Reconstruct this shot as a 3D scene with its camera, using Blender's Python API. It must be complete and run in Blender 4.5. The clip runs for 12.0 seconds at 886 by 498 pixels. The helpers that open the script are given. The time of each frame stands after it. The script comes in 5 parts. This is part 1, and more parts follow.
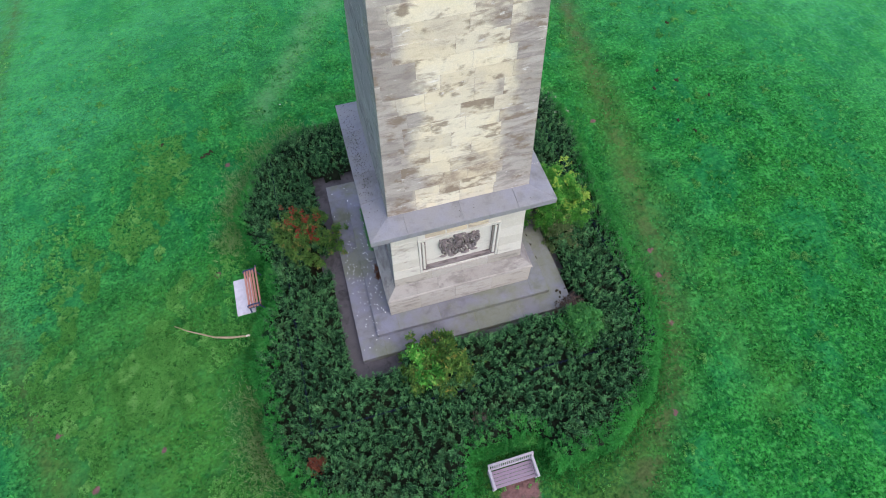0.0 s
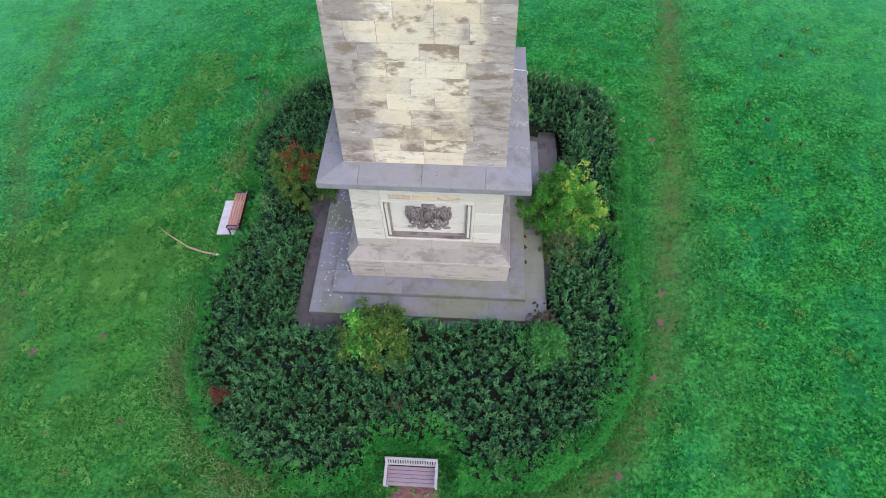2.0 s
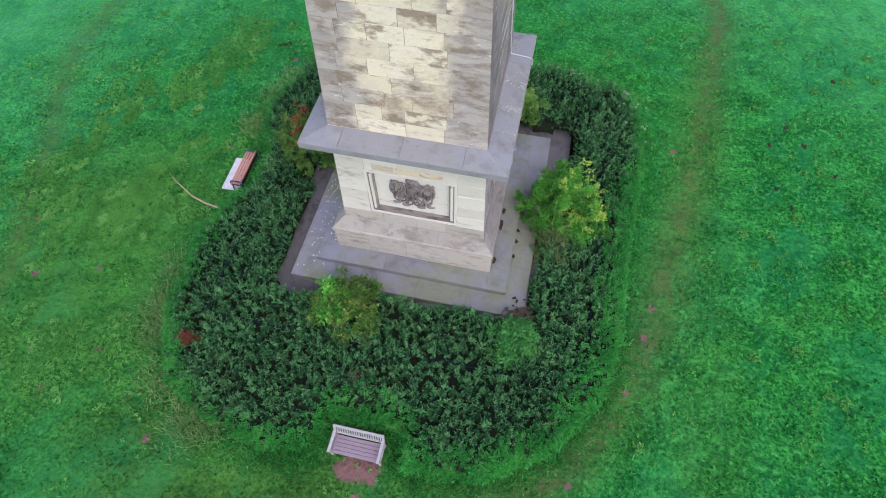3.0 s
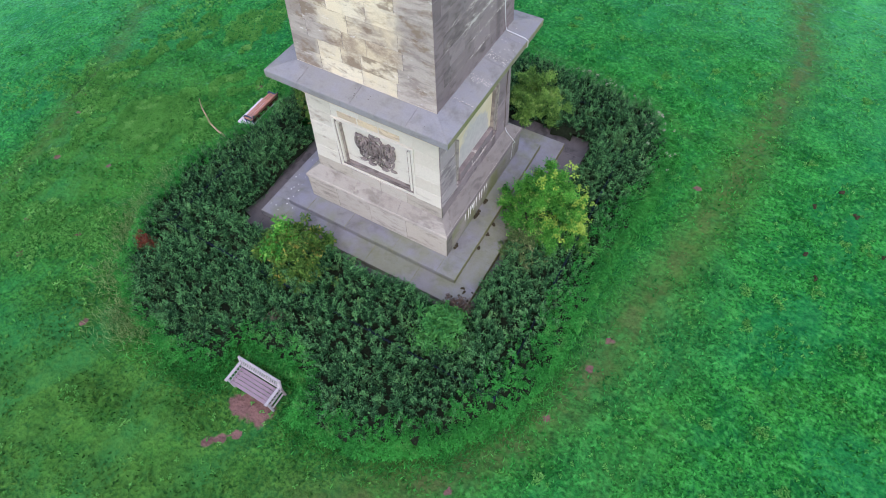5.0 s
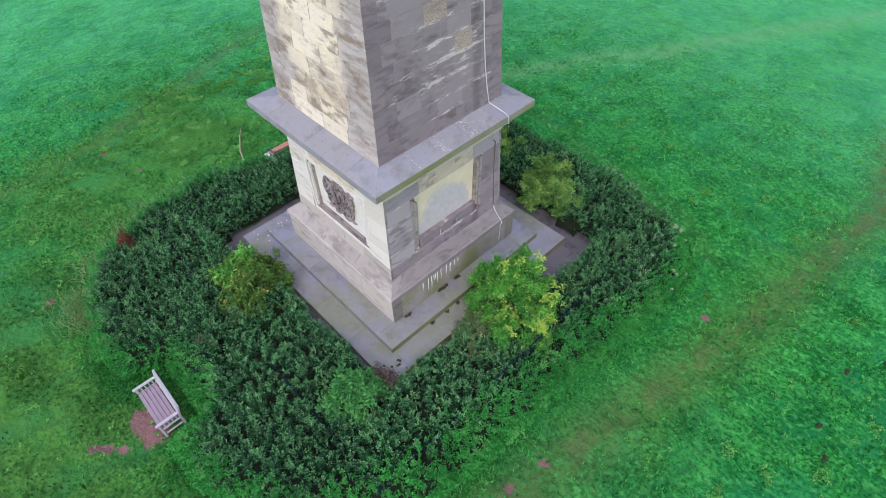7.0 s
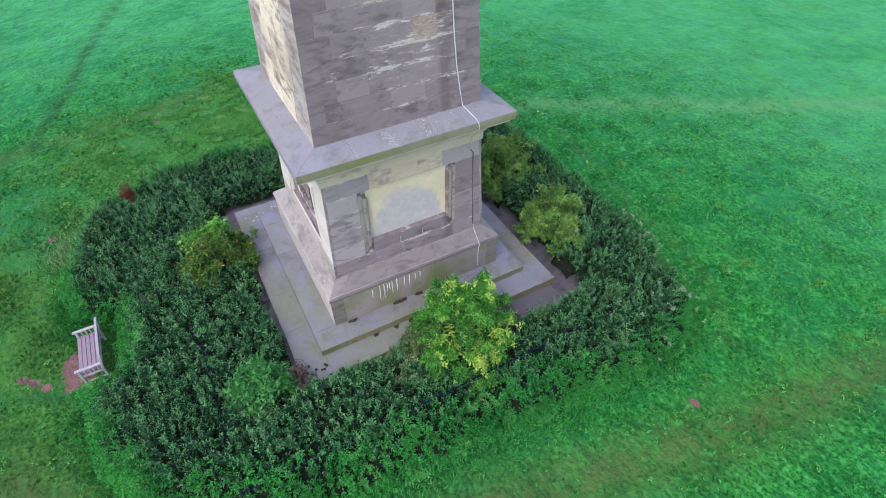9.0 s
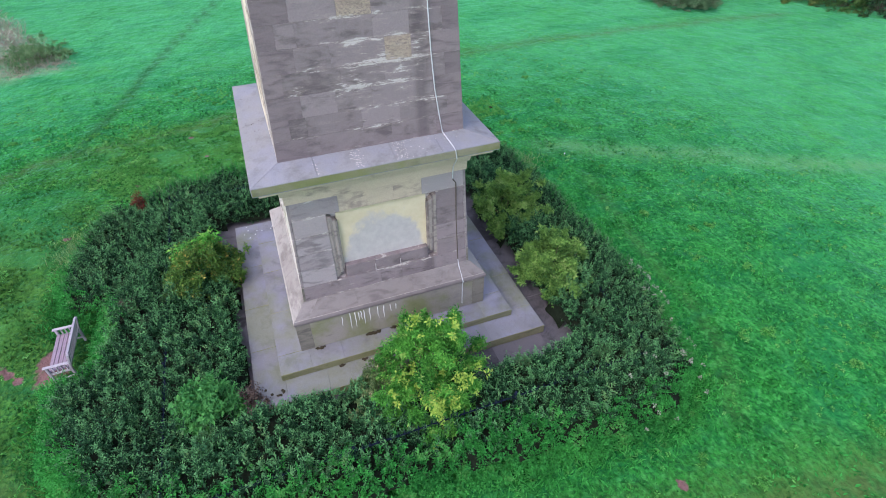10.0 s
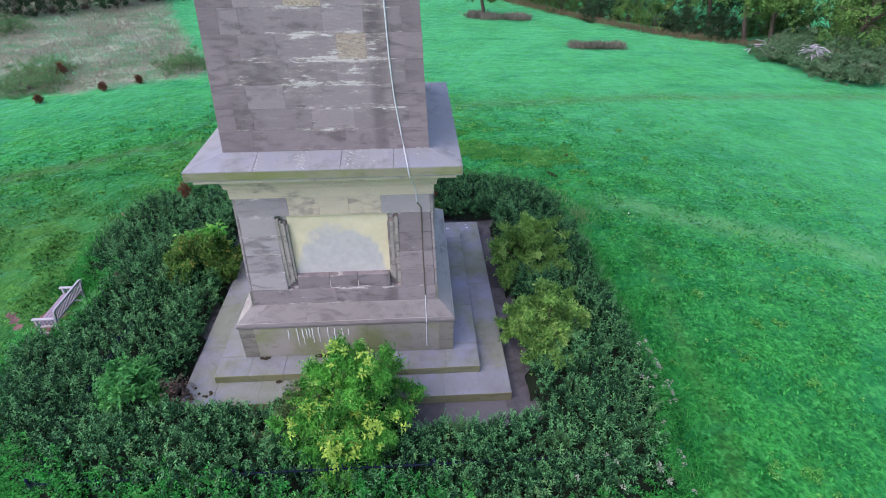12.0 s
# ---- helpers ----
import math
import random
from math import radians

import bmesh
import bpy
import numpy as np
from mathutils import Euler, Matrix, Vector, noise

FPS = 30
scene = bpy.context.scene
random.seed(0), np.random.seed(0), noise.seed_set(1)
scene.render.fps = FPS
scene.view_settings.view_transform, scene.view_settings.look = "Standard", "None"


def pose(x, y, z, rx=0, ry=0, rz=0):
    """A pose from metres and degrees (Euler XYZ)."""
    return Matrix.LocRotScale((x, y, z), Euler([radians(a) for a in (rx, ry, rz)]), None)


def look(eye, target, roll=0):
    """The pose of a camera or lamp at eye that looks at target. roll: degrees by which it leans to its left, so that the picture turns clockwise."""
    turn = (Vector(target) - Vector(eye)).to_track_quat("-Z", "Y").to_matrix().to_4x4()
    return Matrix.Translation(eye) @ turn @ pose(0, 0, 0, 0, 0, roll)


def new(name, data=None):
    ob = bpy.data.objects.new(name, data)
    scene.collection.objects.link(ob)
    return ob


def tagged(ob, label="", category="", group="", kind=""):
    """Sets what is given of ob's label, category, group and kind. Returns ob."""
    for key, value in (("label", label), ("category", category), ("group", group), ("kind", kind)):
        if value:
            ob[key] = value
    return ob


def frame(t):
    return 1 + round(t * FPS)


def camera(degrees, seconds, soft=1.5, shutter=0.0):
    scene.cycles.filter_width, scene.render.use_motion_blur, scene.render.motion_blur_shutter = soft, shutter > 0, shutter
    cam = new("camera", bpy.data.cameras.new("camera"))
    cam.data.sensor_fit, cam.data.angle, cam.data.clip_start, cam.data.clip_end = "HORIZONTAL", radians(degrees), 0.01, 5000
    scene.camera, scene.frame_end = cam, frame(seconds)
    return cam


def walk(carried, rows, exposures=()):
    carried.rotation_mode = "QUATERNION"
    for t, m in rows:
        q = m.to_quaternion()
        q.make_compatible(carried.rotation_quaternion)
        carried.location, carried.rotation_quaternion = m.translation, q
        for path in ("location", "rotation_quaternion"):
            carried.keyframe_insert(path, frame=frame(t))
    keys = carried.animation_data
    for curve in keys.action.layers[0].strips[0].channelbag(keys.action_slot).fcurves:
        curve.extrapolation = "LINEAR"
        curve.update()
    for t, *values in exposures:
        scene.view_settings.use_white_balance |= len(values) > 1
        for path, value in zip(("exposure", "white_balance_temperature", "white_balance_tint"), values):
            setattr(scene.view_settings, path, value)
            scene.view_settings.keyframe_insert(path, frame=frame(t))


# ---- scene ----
cam = camera(79.7, 12.0, soft=1.0)
PATH = [
    (0, (-2.709, -10.076, 17.527), (-2.436, -9.085, 15.811), -0.7),
    (0.5, (-1.827, -10.262, 16.977), (-1.639, -9.251, 15.262), -0.6),
    (1, (-0.909, -10.387, 16.499), (-0.805, -9.363, 14.784), -0.7),
    (1.5, (0.031, -10.433, 16.142), (0.049, -9.401, 14.429), -0.8),
    (2, (0.953, -10.436, 15.929), (0.888, -9.406, 14.217), -0.8),
    (2.5, (1.903, -10.471, 15.735), (1.752, -9.45, 14.022), -0.8),
    (3, (2.868, -10.536, 15.502), (2.633, -9.532, 13.789), -0.9),
    (3.5, (3.842, -10.488, 15.263), (3.534, -9.507, 13.548), -1.1),
    (3.7, (4.232, -10.41, 15.201), (3.897, -9.444, 13.481), -1.2),
    (5.3, (7.231, -9.488, 14.14), (6.622, -8.559, 12.477), -1.5),
    (5.5, (7.562, -9.25, 14.046), (6.918, -8.321, 12.395), -1.6),
    (6, (8.274, -8.598, 13.789), (7.525, -7.66, 12.19), -1.5),
    (6.5, (8.888, -7.902, 13.581), (8.015, -6.95, 12.054), -1.2),
    (7, (9.479, -7.225, 13.313), (8.515, -6.308, 11.819), -0.8),
    (7.2, (9.71, -6.947, 13.21), (8.72, -6.052, 11.72), -0.8),
    (8.8, (11.229, -4.447, 12.034), (10.001, -3.737, 10.624), -0.4),
    (9, (11.342, -4.103, 11.963), (10.084, -3.417, 10.568), -0.3),
    (9.5, (11.61, -3.13, 11.669), (10.259, -2.515, 10.328), -0.4),
    (10, (11.807, -2.118, 11.294), (10.363, -1.586, 10.016), -0.6),
    (10.5, (11.967, -1.167, 10.96), (10.438, -0.728, 9.748), -0.6),
    (11, (11.967, -0.187, 10.691), (10.369, 0.147, 9.535), -0.5),
    (11.5, (11.912, 0.772, 10.42), (10.275, 0.989, 9.292), -0.4),
    (12, (11.749, 1.742, 10.12), (10.099, 1.83, 8.993), -0.2),
]
walk(cam, [(t, look(eye, target, roll)) for t, eye, target, roll in PATH], [(0, 0.92, 6250, 14), (3.5, 0.93, 6230, 14), (6.5, 1.02, 6150, 17), (9, 1.1, 6080, 18), (12, 1.21, 6030, 20)])

# ---- world, sun, exposure ----
world = bpy.data.worlds.new("sky")
scene.world = world
world.use_nodes = True
wn = world.node_tree
sky = wn.nodes.new("ShaderNodeTexSky")
sky.sky_type, sky.sun_disc = "NISHITA", False
sky.sun_elevation, sky.sun_rotation = radians(52), radians(150)
sky.air_density, sky.dust_density, sky.ozone_density = 1.0, 2.0, 1.0
wn.links.new(sky.outputs[0], wn.nodes["Background"].inputs[0])
wn.nodes["Background"].inputs[1].default_value = 0.15
sun = new("sun", bpy.data.lights.new("sun", "SUN"))
sun.data.energy, sun.data.angle, sun.data.color = 1.1, radians(90), (1.0, 0.95, 0.88)
sun.matrix_world = look((8, -14, 20), (0, 0, 0))


# ---- material helpers ----
class Nodes:
    """A small builder for one procedural material."""

    def __init__(self, name, rough=0.9, spec=0.25):
        self.mat = bpy.data.materials.new(name)
        self.mat.use_nodes = True
        self.t = self.mat.node_tree
        self.bsdf = self.t.nodes["Principled BSDF"]
        self.bsdf.inputs["Roughness"].default_value = rough
        self.bsdf.inputs["Specular IOR Level"].default_value = spec
        self.geo = self.t.nodes.new("ShaderNodeNewGeometry")
        self.pos = self.geo.outputs["Position"]

    def put(self, value, socket):
        if isinstance(value, bpy.types.NodeSocket):
            self.t.links.new(value, socket)
        elif isinstance(value, (tuple, list)):
            socket.default_value = (*value, 1.0) if len(value) == 3 and len(socket.default_value) == 4 else value
        else:
            socket.default_value = value

    def scaled(self, v, at=None):
        n = self.t.nodes.new("ShaderNodeVectorMath")
        n.operation = "MULTIPLY"
        self.put(at or self.pos, n.inputs[0])
        n.inputs[1].default_value = v
        return n.outputs[0]

    def noise(self, scale, detail=3.0, rough=0.55, at=None, distort=0.0):
        n = self.t.nodes.new("ShaderNodeTexNoise")
        self.put(at or self.pos, n.inputs["Vector"])
        n.inputs["Scale"].default_value, n.inputs["Detail"].default_value = scale, detail
        n.inputs["Roughness"].default_value, n.inputs["Distortion"].default_value = rough, distort
        return n.outputs["Fac"]

    def span(self, value, a, b, lo=0.0, hi=1.0):
        n = self.t.nodes.new("ShaderNodeMapRange")
        n.interpolation_type = "SMOOTHSTEP"
        self.put(value, n.inputs["Value"])
        for key, v in (("From Min", a), ("From Max", b), ("To Min", lo), ("To Max", hi)):
            n.inputs[key].default_value = v
        return n.outputs[0]

    def math(self, op, a, b=0.0):
        n = self.t.nodes.new("ShaderNodeMath")
        n.operation = op
        self.put(a, n.inputs[0])
        self.put(b, n.inputs[1])
        return n.outputs[0]

    def mix(self, f, a, b, mode="MIX"):
        n = self.t.nodes.new("ShaderNodeMix")
        n.data_type, n.blend_type = "RGBA", mode
        self.put(f, n.inputs[0])
        self.put(a, n.inputs[6])
        self.put(b, n.inputs[7])
        return n.outputs[2]

    def attr(self, name):
        n = self.t.nodes.new("ShaderNodeAttribute")
        n.attribute_name = name
        return n.outputs["Fac"]

    def rand(self):
        return self.t.nodes.new("ShaderNodeObjectInfo").outputs["Random"]

    def island(self):
        return self.geo.outputs["Random Per Island"]

    def axis(self, k):
        n = self.t.nodes.new("ShaderNodeSeparateXYZ")
        self.put(self.pos, n.inputs[0])
        return n.outputs[k]

    def color(self, c):
        self.put(c, self.bsdf.inputs["Base Color"])
        return self

    def rough(self, r):
        self.put(r, self.bsdf.inputs["Roughness"])
        return self

    def bump(self, h, strength=0.3, dist=0.02):
        n = self.t.nodes.new("ShaderNodeBump")
        n.inputs["Strength"].default_value, n.inputs["Distance"].default_value = strength, dist
        self.put(h, n.inputs["Height"])
        self.t.links.new(n.outputs[0], self.bsdf.inputs["Normal"])
        return self

    def thin(self, c, amount):
        """Leaves let some light through."""
        tr = self.t.nodes.new("ShaderNodeBsdfTranslucent")
        self.put(c, tr.inputs[0])
        m = self.t.nodes.new("ShaderNodeMixShader")
        m.inputs[0].default_value = amount
        out = self.t.nodes["Material Output"]
        self.t.links.new(self.bsdf.outputs[0], m.inputs[1])
        self.t.links.new(tr.outputs[0], m.inputs[2])
        self.t.links.new(m.outputs[0], out.inputs[0])
        return self


# ---- materials ----
def stone(name, light, mid, dark, stain, lime=0.0, side_grey=False, green=0.0, aspect=None, soft=0.055, patch=None, odd=None, cool=None):
    """Weathered ashlar: a tone for each block, level streaks that end at its joints, cloudy weathering across them,
    pits and lime; aspect: tones of faces turned to +x.
    """
    n = Nodes(name, 0.88, 0.2)
    r = n.rand()
    shift = n.t.nodes.new("ShaderNodeVectorMath")
    shift.operation = "MULTIPLY_ADD"
    n.put(r, shift.inputs[0])
    shift.inputs[1].default_value = (31.0, 47.0, 23.0)
    n.put(n.pos, shift.inputs[2])
    own = shift.outputs[0]
    r2 = n.math("FRACT", n.math("MULTIPLY", r, 17.3))
    big = n.noise(0.9, 4, 0.55)
    streak = n.noise(1.0, 5, 0.6, n.scaled((1.7, 1.7, 6.5), own), 0.8)
    blot = n.noise(2.1, 6, 0.62, n.scaled((1, 1, 1.9), own), 0.6)
    fine = n.noise(38, 4, 0.7)
    tone = n.mix(n.span(r, 0.1, 0.9), light, mid)
    w = n.math("ADD", n.math("ADD", n.math("MULTIPLY", big, 0.3), n.math("MULTIPLY", streak, 0.42)), n.math("MULTIPLY", blot, 0.28))
    w = n.math("ADD", w, n.span(r2, 0.5, 1.0, -0.02, 0.045))
    c = n.mix(n.span(w, stain - soft, stain + soft), tone, dark)
    c = n.mix(n.span(blot, 0.35, 0.62, 0.35, 0.0), c, light)
    if cool:  # bluish patches on level slabs: blue sky light put into the colour
        c = n.mix(n.span(n.noise(1.3, 5, 0.6), 0.42, 0.64, 0.0, 0.6), c, cool)
        c = n.mix(n.span(n.noise(5.5, 5, 0.7), 0.55, 0.72, 0.0, 0.5), c, dark)
    if odd:  # a few blocks of another bed, pitted
        c = n.mix(n.math("MULTIPLY", n.span(r, odd[1], odd[1] + 0.02), n.math("MULTIPLY", n.span(n.noise(17, 4, 0.7, n.scaled((1, 1, 2.2))), 0.36, 0.58, 0.3, 0.9), n.span(blot, 0.32, 0.58, 0.15, 1.0))), c, odd[0])
    if side_grey:
        edge = n.span(n.math("ADD", n.math("ABSOLUTE", n.axis(0)), n.math("ADD", n.math("MULTIPLY", n.noise(2.3, 5, 0.65), 0.7), n.math("MULTIPLY", r2, 0.55))), 1.45, 1.95)
        grey = n.mix(r, (0.28, 0.245, 0.225), (0.43, 0.385, 0.35))
        grey = n.mix(n.span(streak, 0.42, 0.64, 0, 0.7), grey, (0.21, 0.178, 0.168))
        c = n.mix(n.span(n.noise(1.5, 4, 0.6), 0.45, 0.62, 0.0, 0.45), c, (0.75, 0.635, 0.43))
        c = n.mix(n.math("MULTIPLY", edge, 0.88), c, grey)
        c = n.mix(n.span(n.noise(1.7, 4, 0.6, n.scaled((1, 1, 1.9), own)), 0.53, 0.66, 0, 0.8), c, (0.21, 0.155, 0.11))
        c = n.mix(n.span(n.noise(1.9, 5, 0.7, n.scaled((1, 1, 3.0), own)), 0.6, 0.72, 0, 0.7), c, (0.8, 0.76, 0.72))
    if lime:
        tc = n.t.nodes.new("ShaderNodeTexCoord")
        sg = n.t.nodes.new("ShaderNodeSeparateXYZ")
        n.put(tc.outputs["Generated"], sg.inputs[0])
        g = sg.outputs[2]
        bed = n.span(n.math("MINIMUM", g, n.math("SUBTRACT", 1.0, g)), 0.0, 0.2, 1.0, 0.0)
        run = n.noise(1.3, 5, 0.65, n.scaled((1, 1.0, 2.6)))
        frag = n.noise(3.4, 5, 0.7, n.scaled((1.0, 1.0, 6.0)), 0.5)
        f = n.math("ADD", n.math("MULTIPLY", run, 0.5), n.math("MULTIPLY", frag, 0.5))
        f = n.math("ADD", f, n.math("MULTIPLY", bed, 0.085))
        if patch:  # a flaked area about (y, z) with a reach
            dy, dz = n.math("SUBTRACT", n.axis(1), patch[0]), n.math("MULTIPLY", n.math("SUBTRACT", n.axis(2), patch[1]), 1.3)
            d = n.math("SQRT", n.math("ADD", n.math("MULTIPLY", dy, dy), n.math("MULTIPLY", dz, dz)))
            f = n.math("ADD", f, n.span(d, 0.15, patch[2], 0.06, -0.04))
            c = n.mix(n.span(n.math("ABSOLUTE", n.math("SUBTRACT", n.axis(1), 1.08)), 0.04, 0.2, 0.5, 0.0), c, (0.1, 0.08, 0.08))  # damp stain beside the conductor
        c = n.mix(n.span(f, 0.66 - lime, 0.7 - lime, 0.0, 0.9), c, n.mix(frag, (0.44, 0.37, 0.31), (0.7, 0.67, 0.64)))
        c = n.mix(n.span(f, 0.58 - lime, 0.68 - lime, 0.0, 0.3), c, (0.42, 0.35, 0.3))
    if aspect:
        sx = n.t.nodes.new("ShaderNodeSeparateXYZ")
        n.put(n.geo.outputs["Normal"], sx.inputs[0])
        right_tone = n.mix(n.span(streak, 0.42, 0.72), n.mix(r, aspect[0], aspect[1]), aspect[2])
        c = n.mix(n.span(sx.outputs[0], 0.25, 0.45), c, right_tone)
    if green:
        g = n.math("MULTIPLY", n.span(n.noise(0.8, 4), 0.42, 0.62), green)
        c = n.mix(g, c, (0.17, 0.19, 0.06))
    c = n.mix(n.span(fine, 0.3, 0.7, 0.16, 0.0), c, (0.06, 0.05, 0.05))
    n.color(c)
    h = n.math("ADD", n.math("MULTIPLY", fine, 0.5), n.math("ADD", n.math("MULTIPLY", streak, 1.5), blot))
    return n.bump(h, 0.5, 0.035).mat


RIGHT_TONES = ((0.27, 0.215, 0.21), (0.2, 0.16, 0.16), (0.15, 0.12, 0.12))
M_CREAM = stone("stone_cream", (0.71, 0.635, 0.49), (0.55, 0.475, 0.36), (0.35, 0.29, 0.235), 0.55, 0.0, True, 0.0, RIGHT_TONES, 0.06, None, ((0.33, 0.25, 0.18), 0.86))
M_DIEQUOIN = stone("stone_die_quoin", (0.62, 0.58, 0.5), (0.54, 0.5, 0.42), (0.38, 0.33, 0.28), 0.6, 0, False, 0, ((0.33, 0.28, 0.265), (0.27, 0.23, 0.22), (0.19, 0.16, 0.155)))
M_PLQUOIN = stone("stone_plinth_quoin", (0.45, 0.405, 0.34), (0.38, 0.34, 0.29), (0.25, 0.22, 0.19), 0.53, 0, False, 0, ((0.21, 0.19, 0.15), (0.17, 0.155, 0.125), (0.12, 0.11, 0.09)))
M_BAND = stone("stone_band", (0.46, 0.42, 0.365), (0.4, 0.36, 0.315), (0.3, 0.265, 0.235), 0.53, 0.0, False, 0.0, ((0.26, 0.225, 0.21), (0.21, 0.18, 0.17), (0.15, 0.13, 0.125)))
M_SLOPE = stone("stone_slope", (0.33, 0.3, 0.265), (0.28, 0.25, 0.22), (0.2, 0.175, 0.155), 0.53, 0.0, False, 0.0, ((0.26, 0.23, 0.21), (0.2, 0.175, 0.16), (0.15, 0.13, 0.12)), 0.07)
M_PANEL = stone("stone_pale", (0.64, 0.605, 0.53), (0.57, 0.53, 0.455), (0.42, 0.37, 0.32), 0.61)
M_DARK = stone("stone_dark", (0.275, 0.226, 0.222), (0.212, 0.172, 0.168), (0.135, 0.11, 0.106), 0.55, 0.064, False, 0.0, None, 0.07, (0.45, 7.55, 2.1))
M_TAN = stone("stone_tan", (0.3, 0.23, 0.18), (0.27, 0.205, 0.16), (0.15, 0.12, 0.11), 0.48, 0.04, False, 0.0, None, 0.05, None, ((0.44, 0.35, 0.26), -1.0))
M_GREYSIDE = stone("stone_grey_side", (0.36, 0.315, 0.305), (0.29, 0.25, 0.245), (0.2, 0.172, 0.17), 0.55, 0.03)
M_YELLOW = stone("stone_yellow", (0.64, 0.53, 0.37), (0.5, 0.41, 0.3), (0.33, 0.265, 0.215), 0.55)
M_LEDGE = stone("stone_ledge", (0.268, 0.262, 0.264), (0.243, 0.238, 0.238), (0.175, 0.168, 0.165), 0.54, 0, False, 0, None, 0.07, None, None, (0.25, 0.25, 0.285))
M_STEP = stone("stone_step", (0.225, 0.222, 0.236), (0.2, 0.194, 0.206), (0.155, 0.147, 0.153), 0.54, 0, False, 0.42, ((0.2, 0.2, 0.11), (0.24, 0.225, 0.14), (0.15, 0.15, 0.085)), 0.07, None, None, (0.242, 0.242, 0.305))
M_MOSSY = stone("stone_mossy", (0.3, 0.27, 0.23), (0.24, 0.215, 0.19), (0.17, 0.155, 0.14), 0.55, 0.0, False, 0.75)
M_ALGAE = stone("stone_algae", (0.25, 0.235, 0.15), (0.21, 0.2, 0.125), (0.17, 0.16, 0.11), 0.55, 0.0, False, 0.9)
M_PAVE = stone("paving_dark", (0.13, 0.12, 0.13), (0.1, 0.092, 0.1), (0.06, 0.055, 0.06), 0.52)
M_CREST = stone("crest_dark", (0.25, 0.21, 0.2), (0.19, 0.155, 0.148), (0.11, 0.09, 0.086), 0.5)
M_FRAME = stone("stone_frame", (0.36, 0.31, 0.265), (0.29, 0.25, 0.215), (0.19, 0.16, 0.145), 0.52)
n = Nodes("mortar", 0.95, 0.1)
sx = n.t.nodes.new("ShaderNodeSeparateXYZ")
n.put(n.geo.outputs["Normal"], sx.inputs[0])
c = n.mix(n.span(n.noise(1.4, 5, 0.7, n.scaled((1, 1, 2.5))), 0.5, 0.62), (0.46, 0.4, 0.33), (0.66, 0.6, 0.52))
# darker joints on faces turned to +x
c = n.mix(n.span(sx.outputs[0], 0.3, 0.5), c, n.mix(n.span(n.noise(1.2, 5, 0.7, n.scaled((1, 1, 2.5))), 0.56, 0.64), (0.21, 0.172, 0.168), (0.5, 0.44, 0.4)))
M_MORTAR = n.color(c).bump(n.noise(60, 3), 0.3).mat


def plain(name, a, b, scale, rough=0.7, spec=0.3, metal=0.0, stretch=(1, 1, 1), bumpy=0.2):
    n = Nodes(name, rough, spec)
    n.bsdf.inputs["Metallic"].default_value = metal
    f = n.noise(scale, 5, 0.65, n.scaled(stretch))
    c = n.mix(n.span(f, 0.3, 0.7), a, b)
    return n.color(n.mix(n.math("MULTIPLY", n.rand(), 0.35), c, b)).bump(f, bumpy, 0.01).mat


M_TEAK = plain("weathered_teak", (0.3, 0.27, 0.29), (0.42, 0.39, 0.41), 14, 0.75, 0.2, 0, (1, 8, 8))
M_SEAT = plain("mauve_teak", (0.2, 0.14, 0.18), (0.28, 0.215, 0.255), 14, 0.75, 0.2, 0, (1, 8, 8))
M_SLAT = plain("stained_slat", (0.36, 0.14, 0.1), (0.52, 0.26, 0.19), 12, 0.6, 0.3, 0, (8, 1, 8))
# dark red for the shade on the bench's rear
M_REAR = plain("rear_shade", (0.05, 0.014, 0.014), (0.09, 0.028, 0.024), 9, 0.7, 0.2)
M_ENDS = plain("blue_black_iron", (0.014, 0.024, 0.07), (0.04, 0.065, 0.15), 9, 0.5, 0.4)
M_IRON = plain("black_iron", (0.008, 0.014, 0.026), (0.018, 0.026, 0.045), 9, 0.9, 0.05)
M_CONC = plain("pale_concrete", (0.5, 0.46, 0.5), (0.62, 0.58, 0.62), 6, 0.9, 0.2)
M_CABLE = plain("galvanised_tape", (0.5, 0.5, 0.5), (0.68, 0.68, 0.68), 20, 0.5, 0.4, 0.3)
M_STICK = plain("bare_branch", (0.28, 0.21, 0.13), (0.4, 0.31, 0.2), 18, 0.85, 0.2)
M_WOODCUT = plain("cut_wood", (0.66, 0.58, 0.45), (0.74, 0.67, 0.55), 18, 0.85, 0.2)
M_BARK = plain("bark", (0.07, 0.055, 0.042), (0.14, 0.11, 0.085), 12, 0.9, 0.15, 0, (1, 1, 0.3), 0.6)
M_WHITE = plain("white_drip", (0.66, 0.64, 0.62), (0.76, 0.75, 0.73), 20, 0.8, 0.2)
M_LIME = plain("pale_lime", (0.4, 0.355, 0.32), (0.6, 0.56, 0.52), 12, 0.9, 0.1)
M_DIRT = plain("dark_litter", (0.028, 0.024, 0.016), (0.06, 0.048, 0.03), 20, 1.0, 0.02)


def leafy(name, a, b, c=None, big=0.8, thin=0.25, shine=0.45):
    """Leaves: a tone for each leaf, drifting over the plant; now and then a third tone."""
    n = Nodes(name, max(shine, 0.6), 0.14)
    f = n.math("ADD", n.math("MULTIPLY", n.island(), 0.55), n.math("MULTIPLY", n.span(n.noise(big, 4), 0.3, 0.7), 0.45))
    col = n.mix(f, a, b)
    if c:
        col = n.mix(n.span(n.noise(big * 1.7, 3, 0.6, n.scaled((1, 1, 1.3))), 0.55, 0.66), col, n.mix(n.island(), c, b))
    return n.color(col).thin(col, thin).mat


